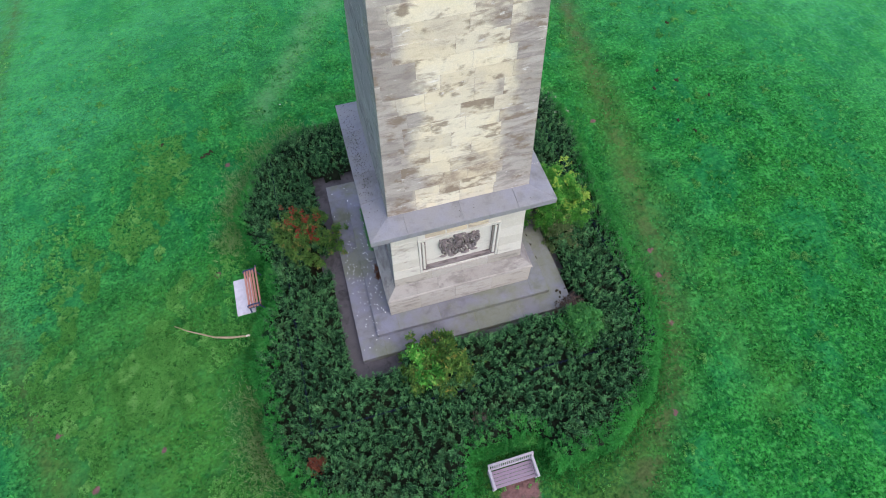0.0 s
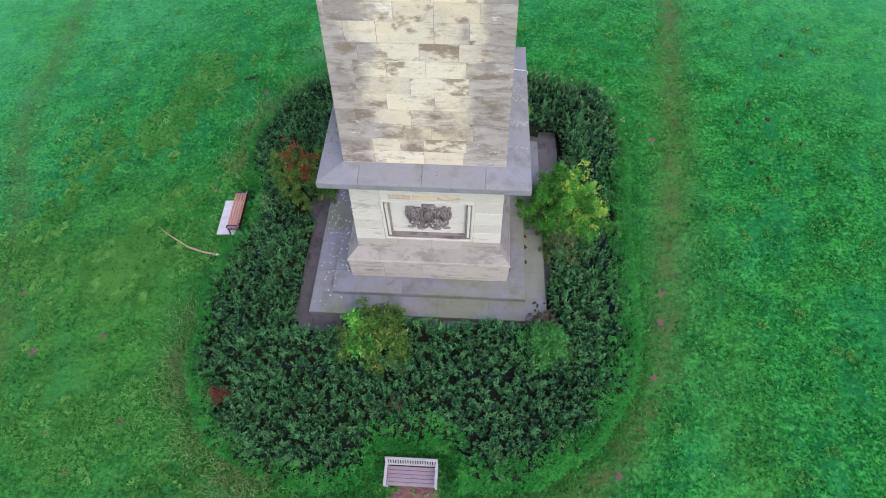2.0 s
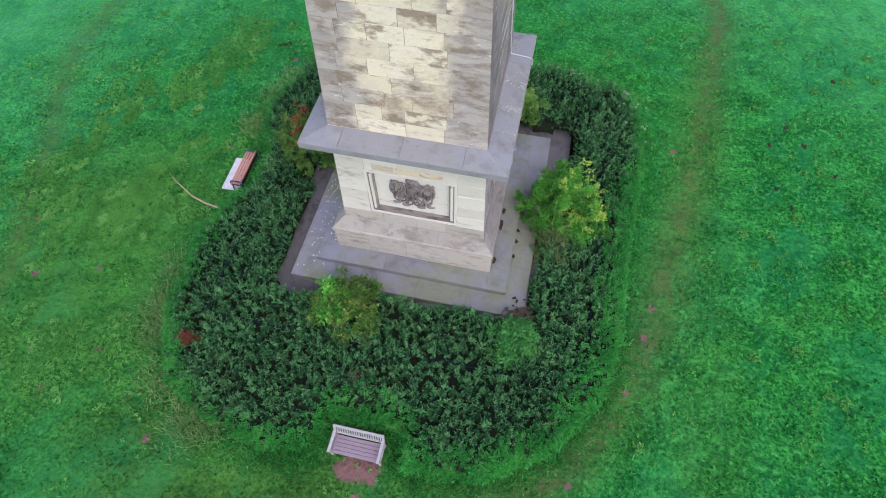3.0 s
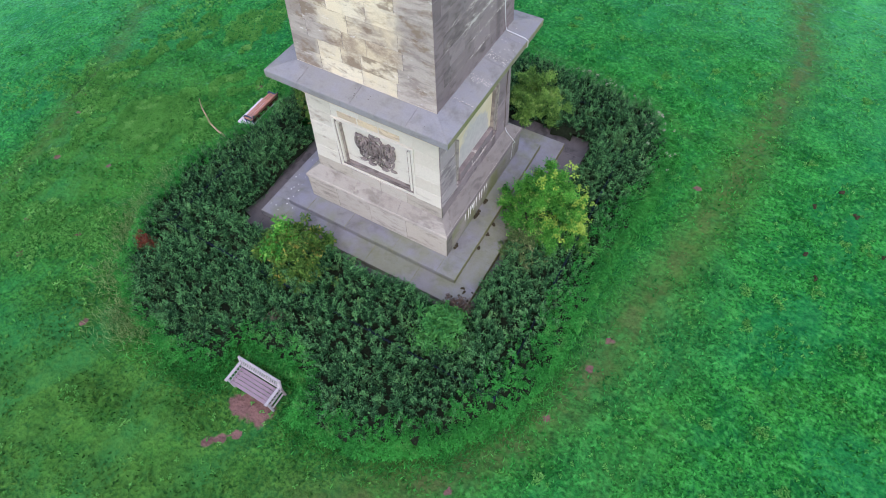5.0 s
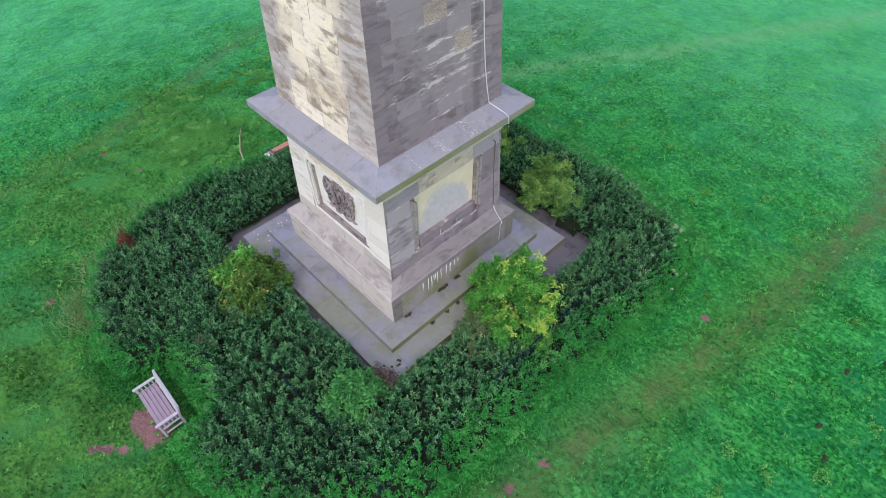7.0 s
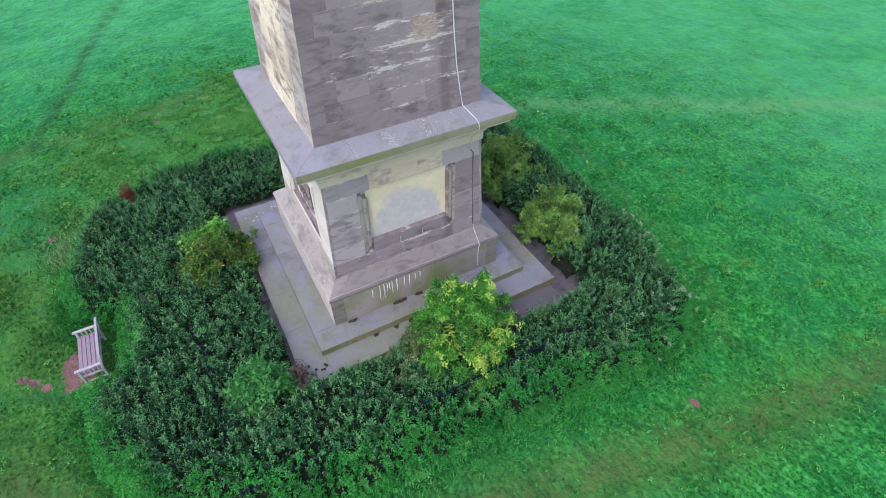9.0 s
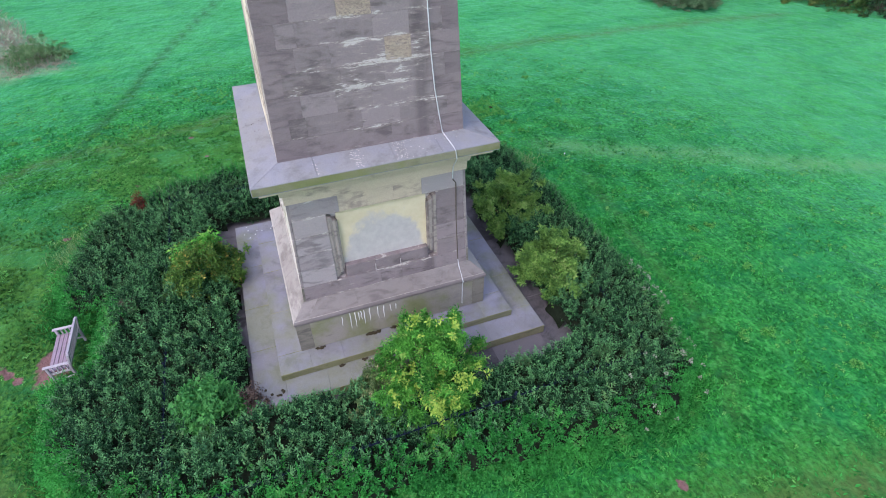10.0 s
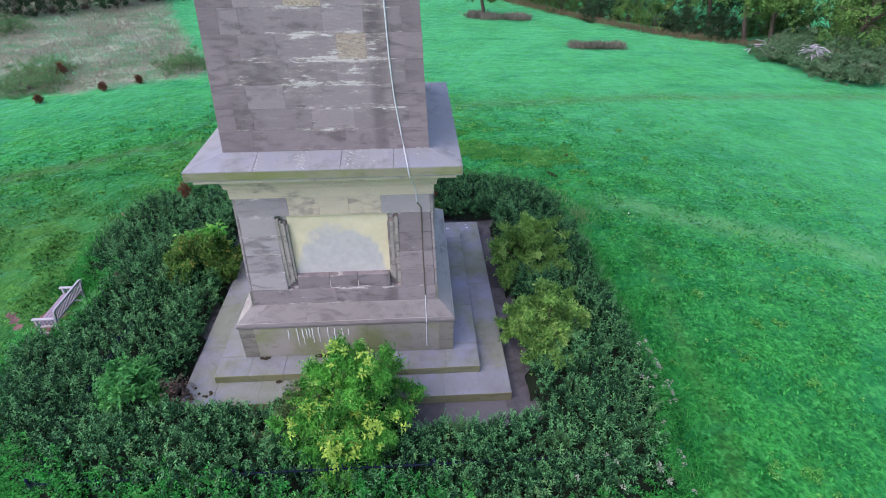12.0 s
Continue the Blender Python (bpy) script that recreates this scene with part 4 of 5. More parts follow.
spots = [(x, y, 5.77 + 0.13 * (2.61 + y) / 0.71) for x, y, _ in spots] + [(x, y, 5.77 + 0.13 * (2.61 + x) / 0.71) for x, y in ((-2.34 + r_.gauss(0, 0.13), r_.gauss(0.5, 0.9)) for _ in range(420)) if -2.58 < x < -2.02 and abs(y) < 2.5]
lime_spots = [(r_.uniform(2.02, 2.58), y + r_.gauss(0, w), 0) for y, w, k in ((-0.45, 0.06, 60), (0.47, 0.09, 60), (-1.3, 0.02, 14), (1.2, 0.3, 16)) for _ in range(k)]
flecks("bird_lime", "white bird droppings and lime flecks on the cornice top", "droppings", [(x, y, 5.77 + 0.13 * (2.61 - x) / 0.71 + 0.003) for x, y, _ in lime_spots], 0.013, M_LIME, r_, 0.12)
flecks("ledge_moss", "dark moss cushions on the cornice top", "moss", spots, 0.013, M_DIRT, r_, 0.25)


# ---- railings hidden in the shrubs ----
def picket_mesh():
    bm = bmesh.new()
    tube(bm, [(0, 0, 0.05), (0, 0, 1.02), (0, 0, 1.04), (0, 0, 1.12)], [0.01, 0.01, 0.016, 0.002], 5)
    return mesh_of("picket", bm, M_IRON)


PICKET, R = picket_mesh(), 5.65
for s in range(4):
    rail = tagged(new("railing"), "black iron railing with spiked pickets grown over by shrubs", "railing", "railings round the monument")
    rail.matrix_basis = SIDE[s]
    for z in (0.22, 0.96):
        bm = bmesh.new()
        box(bm, -R, -R - 0.016, z - 0.01, R, -R + 0.016, z + 0.01)
        part("rail", bm, M_IRON, rail)
    for x in (-R, -R / 3, R / 3):
        bm = bmesh.new()
        tube(bm, [(x, -R, -0.05), (x, -R, 1.06), (x, -R, 1.09), (x, -R, 1.16)], [0.028, 0.028, 0.04, 0.006], 6)
        part("post", bm, M_IRON, rail)
    k = 74
    for i in range(1, k):
        if i % (k // 3) == 0:
            continue
        p = new("picket", PICKET)
        p.parent = rail
        p.location = (-R + 2 * R * i / k, -R, 0)


# ---- shrubs ----
rng = np.random.RandomState(5)
mx, my = rng.uniform(-8.2, 8.0, 42000), rng.uniform(-9.6, 8.0, 42000)
keep = bed_height(mx, my) > 0.16
mx, my = mx[keep][:11400], my[keep][:11400]
sprigs = 2  # shoots of each clump
off = rng.normal(0, 0.06, (len(mx), sprigs, 2))
sunk = np.where(rng.uniform(0, 1, len(mx)) < 0.4, rng.uniform(0.06, 0.24, len(mx)), 0.05 * rng.uniform(0, 1, len(mx))) - 0.05 * wave(mx, my, 5.0, 45)
cx, cy = (mx[:, None] + off[..., 0]).ravel(), (my[:, None] + off[..., 1]).ravel()
drop = np.repeat(sunk, sprigs)
off = off.reshape(-1, 2)
hh = bed_height(cx, cy)
keep = hh > 0.14
cx, cy, hh, drop, off = cx[keep], cy[keep], hh[keep], drop[keep], off[keep]
e = 0.08
gxn, gyn = (bed_height(cx + e, cy) - bed_height(cx - e, cy)) / (2 * e), (bed_height(cx, cy + e) - bed_height(cx, cy - e)) / (2 * e)
up_ = np.stack([-np.clip(gxn, -2, 2), -np.clip(gyn, -2, 2), np.full(len(cx), 1.2)], 1)
up_ /= np.linalg.norm(up_, axis=1, keepdims=True)
tip = np.stack([cx, cy, hh * (1.05 - drop) - 4.0 * (off**2).sum(1) + rng.normal(0, 0.09, len(cx))], 1)
lean = up_ + np.concatenate([off * 5.0, np.zeros((len(off), 1))], 1) + rng.normal(0, 0.12, up_.shape)
lean /= np.linalg.norm(lean, axis=1, keepdims=True)


def shoots(tip, lean, n, rng, length=0.24, leaf=0.07, spread=0.75, rise=0.6):
    """Leaf places and directions round shoots that end at tip; spread and rise: how far the leaves stand out and point along the shoot."""
    k = len(tip)
    f = np.tile(np.arange(n) / n, (k, 1))
    ang = 2.4 * np.arange(n)[None, :] + rng.uniform(0, 6.28, (k, 1))
    side = np.cross(lean, rng.normal(0, 1, lean.shape))
    side /= np.linalg.norm(side, axis=1, keepdims=True)
    oth = np.cross(lean, side)
    rad = np.cos(ang)[..., None] * side[:, None] + np.sin(ang)[..., None] * oth[:, None]
    at = tip[:, None] - lean[:, None] * (length * f)[..., None] + rad * 0.012
    out = rad * (spread + 0.3 * f)[..., None] + lean[:, None] * (rise - 0.5 * f)[..., None]
    size = leaf * (0.55 + 0.6 * np.sqrt(f))
    return at.reshape(-1, 3), out.reshape(-1, 3), size.ravel()


shrubs = tagged(new("shrub_bed"), "dense dark green shrubs planted round the monument", "shrubs", kind="stuff")
edge = seg_dist(cx, cy, BED + BED[:1])
reach = 0.75 + 0.8 * smooth01((cx - 3.5) / 2) * smooth01((3.5 - cy) / 2) + 0.7 * np.exp(-((np.hypot(cx - 0.3, cy + 7.4) / 1.0) ** 2)) + 0.5 * smooth01((-cx - 4.5) / 2) * smooth01((-cy - 0.5) / 2) + 0.25 * wave(cx, cy, 1.5, 31)
light = rng.uniform(0, 1, len(cx)) > smooth01((edge - 0.15) / reach)
# brighter shoots of the top layer, light on them put into their colour
young = (rng.uniform(0, 1, len(cx)) < 0.22) & (drop < 0.06) & ~light
tip[young, 2] += rng.uniform(0.0, 0.07, young.sum())
for nm, sel, mat_, say in (("foliage", ~light & ~young, M_HEDGE, ""), ("lit_tips", young, M_HEDGETIP, "paler shoot tips, light on them put into the leaf colour"), ("edge_growth", light, M_HEDGEDGE, "brighter green nettles and grass along the edge")):
    a_, o_, s_ = shoots(tip[sel], lean[sel], 17, rng, 0.32, 0.07, 0.5, 0.95)
    me = leaf_cloud(nm, a_, o_, s_, rng, mat_, 0.46, 0.12)
    # 1 at a shoot's tip, falling to its foot, for the painted tip light
    tipness = np.repeat(1.0 - np.tile(np.arange(17) / 17, sel.sum()), 4)
    me.attributes.new("young", "FLOAT", "POINT").data.foreach_set("value", np.ascontiguousarray(tipness, np.float32))
    ob = new(nm, me)
    ob.parent = shrubs
    tagged(ob, say)
# low nettles and ground ivy filling the sunnier edge
k = 44000
ex, ey = rng.uniform(-2.0, 8.0, k), rng.uniform(-9.4, 6.0, k)
d_ = seg_dist(ex, ey, BED + BED[:1])
ok = inside(ex, ey, BED) & (d_ < 1.25 + 0.3 * wave(ex, ey, 1.5, 33)) & (np.maximum(np.abs(ex), np.abs(ey)) > 5.75) & ((ex > 3.0) | (ey < -6.8)) & ((ex > 1.3) | (ey > -7.7))
ex, ey, d_ = ex[ok], ey[ok], d_[ok]
t_ = np.stack([ex, ey, 0.18 + 0.36 * np.sqrt(np.clip(d_, 0, 1)) + rng.normal(0, 0.05, len(ex))], 1)
a_, o_, s_ = shoots(t_, np.tile((0.15, -0.05, 1.0), (len(ex), 1)), 9, rng, 0.14, 0.07)
ob = new("ground_cover", leaf_cloud("ground_cover", a_, o_, s_, rng, M_HEDGEDGE, 0.6, 0.2))
ob.parent = shrubs
tagged(ob, "fresh green low nettles and ivy")
# sheet for the woody inside of the shrubs, gap shade put into its colour
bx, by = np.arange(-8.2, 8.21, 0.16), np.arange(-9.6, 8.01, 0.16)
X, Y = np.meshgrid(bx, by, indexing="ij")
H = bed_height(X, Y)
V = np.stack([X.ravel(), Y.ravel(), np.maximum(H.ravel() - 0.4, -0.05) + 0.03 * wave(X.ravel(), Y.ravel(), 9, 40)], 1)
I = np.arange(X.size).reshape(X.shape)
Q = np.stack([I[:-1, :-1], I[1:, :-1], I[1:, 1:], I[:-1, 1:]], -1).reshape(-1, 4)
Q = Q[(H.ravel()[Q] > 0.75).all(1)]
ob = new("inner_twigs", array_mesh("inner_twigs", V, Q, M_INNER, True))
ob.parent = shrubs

# pale seed heads on the far corner, rough straw tufts on the near one
r_ = np.random.RandomState(9)
t_ = np.stack([r_.normal(0, 0.28, 48), r_.normal(0, 0.28, 48)], 1) + np.array([(5.4, 6.6), (6.2, 6.2), (4.2, 7.0), (2.8, 7.2), (6.7, 5.2), (3.4, 7.1)])[r_.randint(0, 6, 48)]
t_ = np.stack([t_[:, 0], t_[:, 1], np.maximum(bed_height(t_[:, 0], t_[:, 1]), 0.4) + 0.12], 1)
a_, o_, s_ = shoots(t_, np.tile((0.0, 0.0, 1.0), (48, 1)), 10, r_, 0.08, 0.05)
tagged(new("seed_heads", leaf_cloud("seed_heads", a_, o_, s_, r_, M_SEEDHEAD, 0.7, 0.12)), "pale fluffy seed heads on tall weeds beside the shrubs", "weeds", kind="stuff")
k = 22000
f_ = r_.randint(0, len(BED), k)
P_ = np.array(BED + BED[:1])
t_ = P_[f_] + (P_[f_ + 1] - P_[f_]) * r_.uniform(0, 1, (k, 1)) + r_.normal(0, 0.28, (k, 2))
ok = ~((np.abs(t_[:, 0] + 0.13) < 0.85) & (t_[:, 1] < -7.9)) & ~((np.abs(t_[:, 1] - 0.1) < 0.95) & (t_[:, 0] < -6.6))
t_ = t_[ok]
t_ = np.stack([t_[:, 0], t_[:, 1], np.zeros(len(t_))], 1)
k = 8000
c_ = np.array([(-7.45, -5.2), (-7.2, -6.3), (-6.3, -7.6), (-7.7, 2.6), (-5.2, -8.6), (-7.5, 4.2), (-7.0, 5.5), (-6.0, 6.7), (-7.6, -4.0), (-4.8, 7.4), (-7.3, -5.5), (-4.5, -8.45)])[r_.randint(0, 12, k)] + r_.normal(0, 0.42, (k, 2))
c_ = np.stack([c_[:, 0], c_[:, 1], np.full(k, 0.08)], 1)
tagged(new("dry_stalks", leaf_cloud("dry_stalks", c_, np.tile((0.0, 0.0, 0.6), (k, 1)), 0.24, r_, M_DRYTUFT, 0.05, -0.15, 0.5)), "yellowish dry grass stalks beside the shrubs", "grass", kind="stuff")
tagged(new("long_grass", leaf_cloud("long_grass", t_, np.tile((0.0, 0.0, 0.45), (len(t_), 1)), 0.16, r_, M_HEDGEDGE, 0.15, 0.0, 0.35)), "longer uncut grass along the shrubs' edge", "grass", kind="stuff")


# ---- bushes ----
def bush(name, label, at, radius, top, material, leaves, leaf, seed, category="bush", accent=None, low=0.45, feather=False):
    """A bush: forked stems, and leaves in uneven clumps at the stems' ends."""
    r = np.random.RandomState(seed)
    t = thing(name, label, category, at=at)
    limbs, clumps = bmesh.new(), []
    n_ = 27
    for k in range(n_):
        a, f = 2.4 * k + r.uniform(-0.3, 0.3), math.sqrt((k + 0.5) / n_)
        z = top * (1 - (1 - low) * f**1.6) * r.uniform(0.78, 1.08)
        p = np.array([radius * 0.86 * f * math.cos(a) * r.uniform(0.8, 1.15), radius * 0.86 * f * math.sin(a) * r.uniform(0.8, 1.15), z])
        mid = p * (0.4, 0.4, 0.55)
        tube(limbs, [(0.04 * math.cos(a), 0.04 * math.sin(a), 0.0), tuple(mid), tuple(p * 0.97)], [0.028, 0.018, 0.006], 5)
        for _ in range(6):
            clumps.append(p + r.normal(0, radius * 0.14, 3) * (1, 1, 1.1) - (0, 0, radius * 0.1))
    part("branchwork", limbs, M_BARK, t)
    cl = np.array(clumps)
    n_sh = leaves // 12
    pick = r.randint(0, len(cl), n_sh)
    d = r.normal(0, 1, (n_sh, 3))
    d[:, 2] = np.abs(d[:, 2]) * 0.9
    d /= np.linalg.norm(d, axis=1, keepdims=True)
    tips = cl[pick] + d * radius * 0.2 * r.uniform(0.4, 1.0, (n_sh, 1))
    tips[:, 2] = np.maximum(tips[:, 2], 0.1)
    a_, o_, s_ = shoots(tips, d, 12, r, leaf * (4.2 if feather else 2.6), leaf)
    mk = new("crown", leaf_cloud("crown", a_, o_, s_, r, material, 0.34 if feather else 0.45, 0.3))
    mk.parent = t
    if accent:
        sel = cl[r.choice(len(cl), 34, replace=False)]
        sel = sel[np.argsort(np.hypot(sel[:, 0] - accent[1], sel[:, 1] - accent[2]))[:13]]
        n_a = accent[4] if len(accent) > 4 else 85
        d = r.normal(0, 1, (n_a, 3))
        d[:, 2] = np.abs(d[:, 2]) + 0.5
        d /= np.linalg.norm(d, axis=1, keepdims=True)
        tips = sel[r.randint(0, len(sel), n_a)] * (1, 1, 1.03) + d * radius * 0.34
        big = accent[5] if len(accent) > 5 else 1.0
        a_, o_, s_ = shoots(tips, d, 12, r, leaf * 2.4 * big, leaf * big)
        acc = new("turned_leaves", leaf_cloud("turned_leaves", a_, o_, s_, r, accent[0], 0.5, 0.3))
        acc.parent = t
        tagged(acc, accent[3])
    return t


bush("bush", "bright yellow-green bush leaning over the steps", (4.4, 0.25, 0.2), 1.45, 2.3, M_ASH, 34000, 0.095, 51, "bush", (M_PALELEAF, 0.9, -0.1, "lime-yellow leaves", 95, 0.9), 0.32, True)
bush("bush", "olive-green bush with pale drying shoot tips", (4.3, -0.95, 0.1), 0.8, 1.5, M_OLIVE, 9000, 0.075, 60)
bush("bush", "green bush with turning red and orange leaves", (-4.9, 1.4, 0.1), 1.3, 1.8, M_ROWANRED, 14000, 0.095, 52, "bush", (M_RED, 0.1, 0.1, "bright red leaves", 42))
bush("bush", "low yellow-green bush beside the front steps", (-1.5, -4.75, 0.1), 1.2, 1.8, M_ROWAN, 11000, 0.13, 53, "bush", (M_ASH, -0.2, 0.0, "large bright lime leaves", 60, 1.3))
bush("bush", "small fresh green sapling among the shrubs", (3.6, -4.65, 0.2), 0.8, 1.6, M_SMALL, 4200, 0.12, 54)
bush("bush", "green bush beside the back steps", (2.1, 4.85, 0.1), 1.2, 1.85, M_ELDER, 26000, 0.1, 55)
bush("bush", "tall green bush behind the monument", (-1.0, 4.85, 0.1), 1.25, 2.1, M_ELDER, 26000, 0.1, 56)
bush("bush", "dead brown twiggy plant at the step corner", (3.6, -3.9, 0.2), 0.6, 1.0, M_DEAD, 1500, 0.065, 57)
bush("bush", "dead brown twigs among the shrubs", (-0.6, -6.65, 0.3), 0.45, 1.05, M_DEAD, 900, 0.05, 58)
bush("dock_plant", "russet seeding dock at the shrubs' edge", (-5.65, -6.6, 0.3), 0.3, 1.25, M_DOCK, 1000, 0.06, 59, "weed")


# ---- benches ----
def slat(parent, name, x0, y0, z0, x1, y1, z1, material, tilt=0.0, about=(0, 0)):
    bm = bmesh.new()
    box(bm, x0, y0, z0, x1, y1, z1, 0.006)
    if tilt:
        bm.transform(Matrix.Translation((0, *about)) @ Matrix.Rotation(radians(tilt), 4, "X") @ Matrix.Translation((0, -about[0], -about[1])))
    return part(name, bm, material, parent)


def teak_bench(at, turn):
    """Slatted garden bench, 1.42 m long; it faces -y."""
    b = thing("garden_bench", "weathered grey teak bench with upright back slats, on bare red soil", "bench", at=at, turn=turn)
    L = 0.71
    for sx in (-1, 1):
        x0, x1 = sorted((sx * L, sx * (L - 0.06)))
        slat(b, "leg", x0, -0.3, 0, x1, -0.24, 0.6, M_TEAK)
        slat(b, "leg", x0, 0.2, 0, x1, 0.26, 0.46, M_TEAK)
        slat(b, "back_post", x0, 0.2, 0.44, x1, 0.26, 0.9, M_TEAK, -12, (0.2, 0.44))
        a = slat(b, "armrest", x0 - 0.01, -0.34, 0.6, x1 + 0.01, 0.27, 0.635, M_TEAK)
        slat(b, "side_rail", x0 + 0.01, -0.24, 0.34, x1 - 0.01, 0.2, 0.4, M_TEAK)
        slat(b, "stretcher", x0 + 0.01, -0.24, 0.12, x1 - 0.01, 0.2, 0.16, M_TEAK)
        for k in range(4):
            y = -0.17 + 0.1 * k
            slat(b, "arm_slat", x0 + 0.015, y, 0.4, x1 - 0.015, y + 0.03, 0.6, M_TEAK)
    slat(b, "front_rail", -L + 0.06, -0.29, 0.33, L - 0.06, -0.255, 0.405, M_TEAK)
    for k in range(5):
        y = -0.3 + 0.1 * k
        slat(b, "seat_slat", -L + 0.062, y, 0.41, L - 0.062, y + 0.09, 0.432, M_SEAT)
    slat(b, "top_rail", -L + 0.06, 0.195, 0.85, L - 0.06, 0.25, 0.92, M_TEAK, -12, (0.2, 0.44))
    slat(b, "bottom_rail", -L + 0.06, 0.205, 0.47, L - 0.06, 0.245, 0.53, M_TEAK, -12, (0.2, 0.44))
    for k in range(19):
        x = -L + 0.095 + k * (2 * L - 0.22) / 18
        slat(b, "back_slat", x, 0.215, 0.53, x + 0.035, 0.235, 0.85, M_TEAK, -12, (0.2, 0.44))
    return b


def iron_bench(at, turn):
    """Bench with narrow red-brown boards on blue-black end frames, 1.55 m long; it faces -y."""
    b = thing("park_bench", "bench of narrow red-brown boards on dark blue iron ends", "bench", at=at, turn=turn)
    L = 0.77
    for sx in (-1, 1):
        x = sx * (L - 0.05)
        slat(b, "end_frame", x - 0.03, -0.25, 0.34, x + 0.03, 0.2, 0.43, M_ENDS)
        for nm, pts in (("leg", [(x, -0.25, 0), (x, -0.23, 0.2), (x, -0.2, 0.36)]), ("leg", [(x, 0.26, 0), (x, 0.2, 0.2), (x, 0.16, 0.36)]),
                        ("back_support", [(x, 0.15, 0.36), (x, 0.2, 0.55), (x, 0.27, 0.7)]), ("armrest", [(x, 0.2, 0.54), (x, 0.0, 0.56), (x, -0.2, 0.55), (x, -0.25, 0.48), (x, -0.23, 0.4)])):
            part(nm, tube(bmesh.new(), pts, [0.026] * len(pts), 6), M_ENDS, b)
    for k in range(4):
        y = -0.24 + 0.094 * k
        slat(b, "seat_board", -L, y, 0.43, L, y + 0.07, 0.458, M_SLAT)
    for k in range(2):
        z = 0.5 + 0.1 * k
        slat(b, "back_board", -L, 0.145, z, L, 0.175, z + 0.08, M_SLAT, -22, (0.17, 0.44))
    # added board; its dark colour stands for shade on the back's rear
    part("rear_rail", box(bmesh.new(), -L + 0.02, 0.185, 0.36, L - 0.02, 0.2, 0.52), M_REAR, b, "dark red board added for the shaded rear of the back")
    return b


teak_bench((-0.13, -8.29, 0.02), 0)
iron_bench((-7.02, 0.12, 0.03), -88)
pad = thing("concrete_pad", "pale concrete slab in the grass before the bench", "slab", at=(-7.42, 0.12, 0.0), turn=2)
bm = bmesh.new()
box(bm, -0.36, -0.74, -0.05, 0.3, 0.74, 0.06, 0.02)
part("slab", bm, M_CONC, pad)

branch = thing("fallen_branch", "bare curved fallen branch with a pale cut end on the grass", "branch")
pts = [(-9.95, -0.4, 0.05), (-9.5, -0.72, 0.07), (-9.1, -0.94, 0.06), (-8.6, -1.22, 0.05), (-8.0, -1.4, 0.06), (-7.5, -1.48, 0.06)]
part("stem", tube(bmesh.new(), pts, [0.012, 0.02, 0.027, 0.035, 0.04, 0.04], 6), M_STICK, branch)
part("cut_end", tube(bmesh.new(), [(-7.52, -1.477, 0.062), (-7.4, -1.492, 0.064)], [0.042, 0.042], 6), M_WOODCUT, branch, "pale cut end")
lit = thing("litter", "small white scrap of litter on the grass", "litter", at=(-5.0, 9.6, 0.0))
bm = bmesh.new()
bmesh.ops.create_icosphere(bm, subdivisions=1, radius=1.0, matrix=Matrix.Translation((0, 0, 0.02)) @ Matrix.Diagonal((0.05, 0.035, 0.025, 1)))
part("scrap", bm, M_WHITE, lit)
r_ = random.Random(33)
for x, y in ((12.7, 6.75), (14.2, 4.6), (12.0, 5.7), (13.2, 5.9), (12.05, 3.6), (12.5, 2.75), (-8.46, 7.45), (-8.3, 7.52), (-8.58, 7.36), (-10.3, 8.56), (14.9, 9.9)):
    c_ = thing("soil_clod", "small dark clod of turned earth in the grass", "clod", "clods in the meadow", at=(x, y, float(ground_z(x, y))), turn=r_.uniform(0, 360))
    bm = bmesh.new()
    for _ in range(6):
        bmesh.ops.create_icosphere(bm, subdivisions=1, radius=1.0, matrix=Matrix.Translation((r_.gauss(0, 0.06), r_.gauss(0, 0.04), 0.02)) @ Matrix.Diagonal((r_.uniform(0.03, 0.07), r_.uniform(0.03, 0.06), r_.uniform(0.03, 0.05), 1)))
    part("earth", bm, M_DIRT, c_)


# ---- meadow grass ----
rng = np.random.RandomState(17)
n_t = 380000
ra = 5.5 + 18.0 * rng.uniform(0, 1, n_t) ** 0.75
ta = rng.uniform(0, 2 * np.pi, n_t)
px, py = ra * np.cos(ta), ra * np.sin(ta) - 1.0
ok = (rng.uniform(0, 1, n_t) > 0.75 * worn_at(px, py)) & (rng.uniform(0, 1, n_t) > smooth01((ra - 14.0) / 9.0)) & (rng.uniform(0, 1, n_t) < 0.35 + 0.9 * wave(px, py, 2.4, 57)) & (bed_height(px, py) < 0.05) & (np.max([np.exp(-((np.hypot(px - a, py - b) / r) ** 2)) for a, b, r in SOILS], 0) < 0.45)
ok &= ~((np.abs(px + 7.35) < 0.42) & (np.abs(py - 0.12) < 0.85)) & (np.maximum(np.abs(px), np.abs(py)) > 4.4)
px, py = px[ok], py[ok]
cl = 0.5 + 0.5 * wave(px, py, 3.0, 51)
at_ = np.stack([px, py, ground_z(px, py) - 0.005], 1)
wind = np.stack([0.2 * wave(px, py, 1.3, 53), 0.2 * wave(px, py, 1.3, 54), np.full(len(px), 0.2)], 1)
me = leaf_cloud("meadow_grass", at_, wind, 0.07 + 0.08 * cl, rng, M_BLADE, 0.42, 0.05, 0.45)
inn = ground_inner(np.repeat(at_[:, 0], 4), np.repeat(at_[:, 1], 4))
me.attributes.new("inner", "FLOAT", "POINT").data.foreach_set("value", np.ascontiguousarray(inn, np.float32))
tagged(new("meadow_grass", me), "short lush green meadow grass", "grass", kind="stuff")
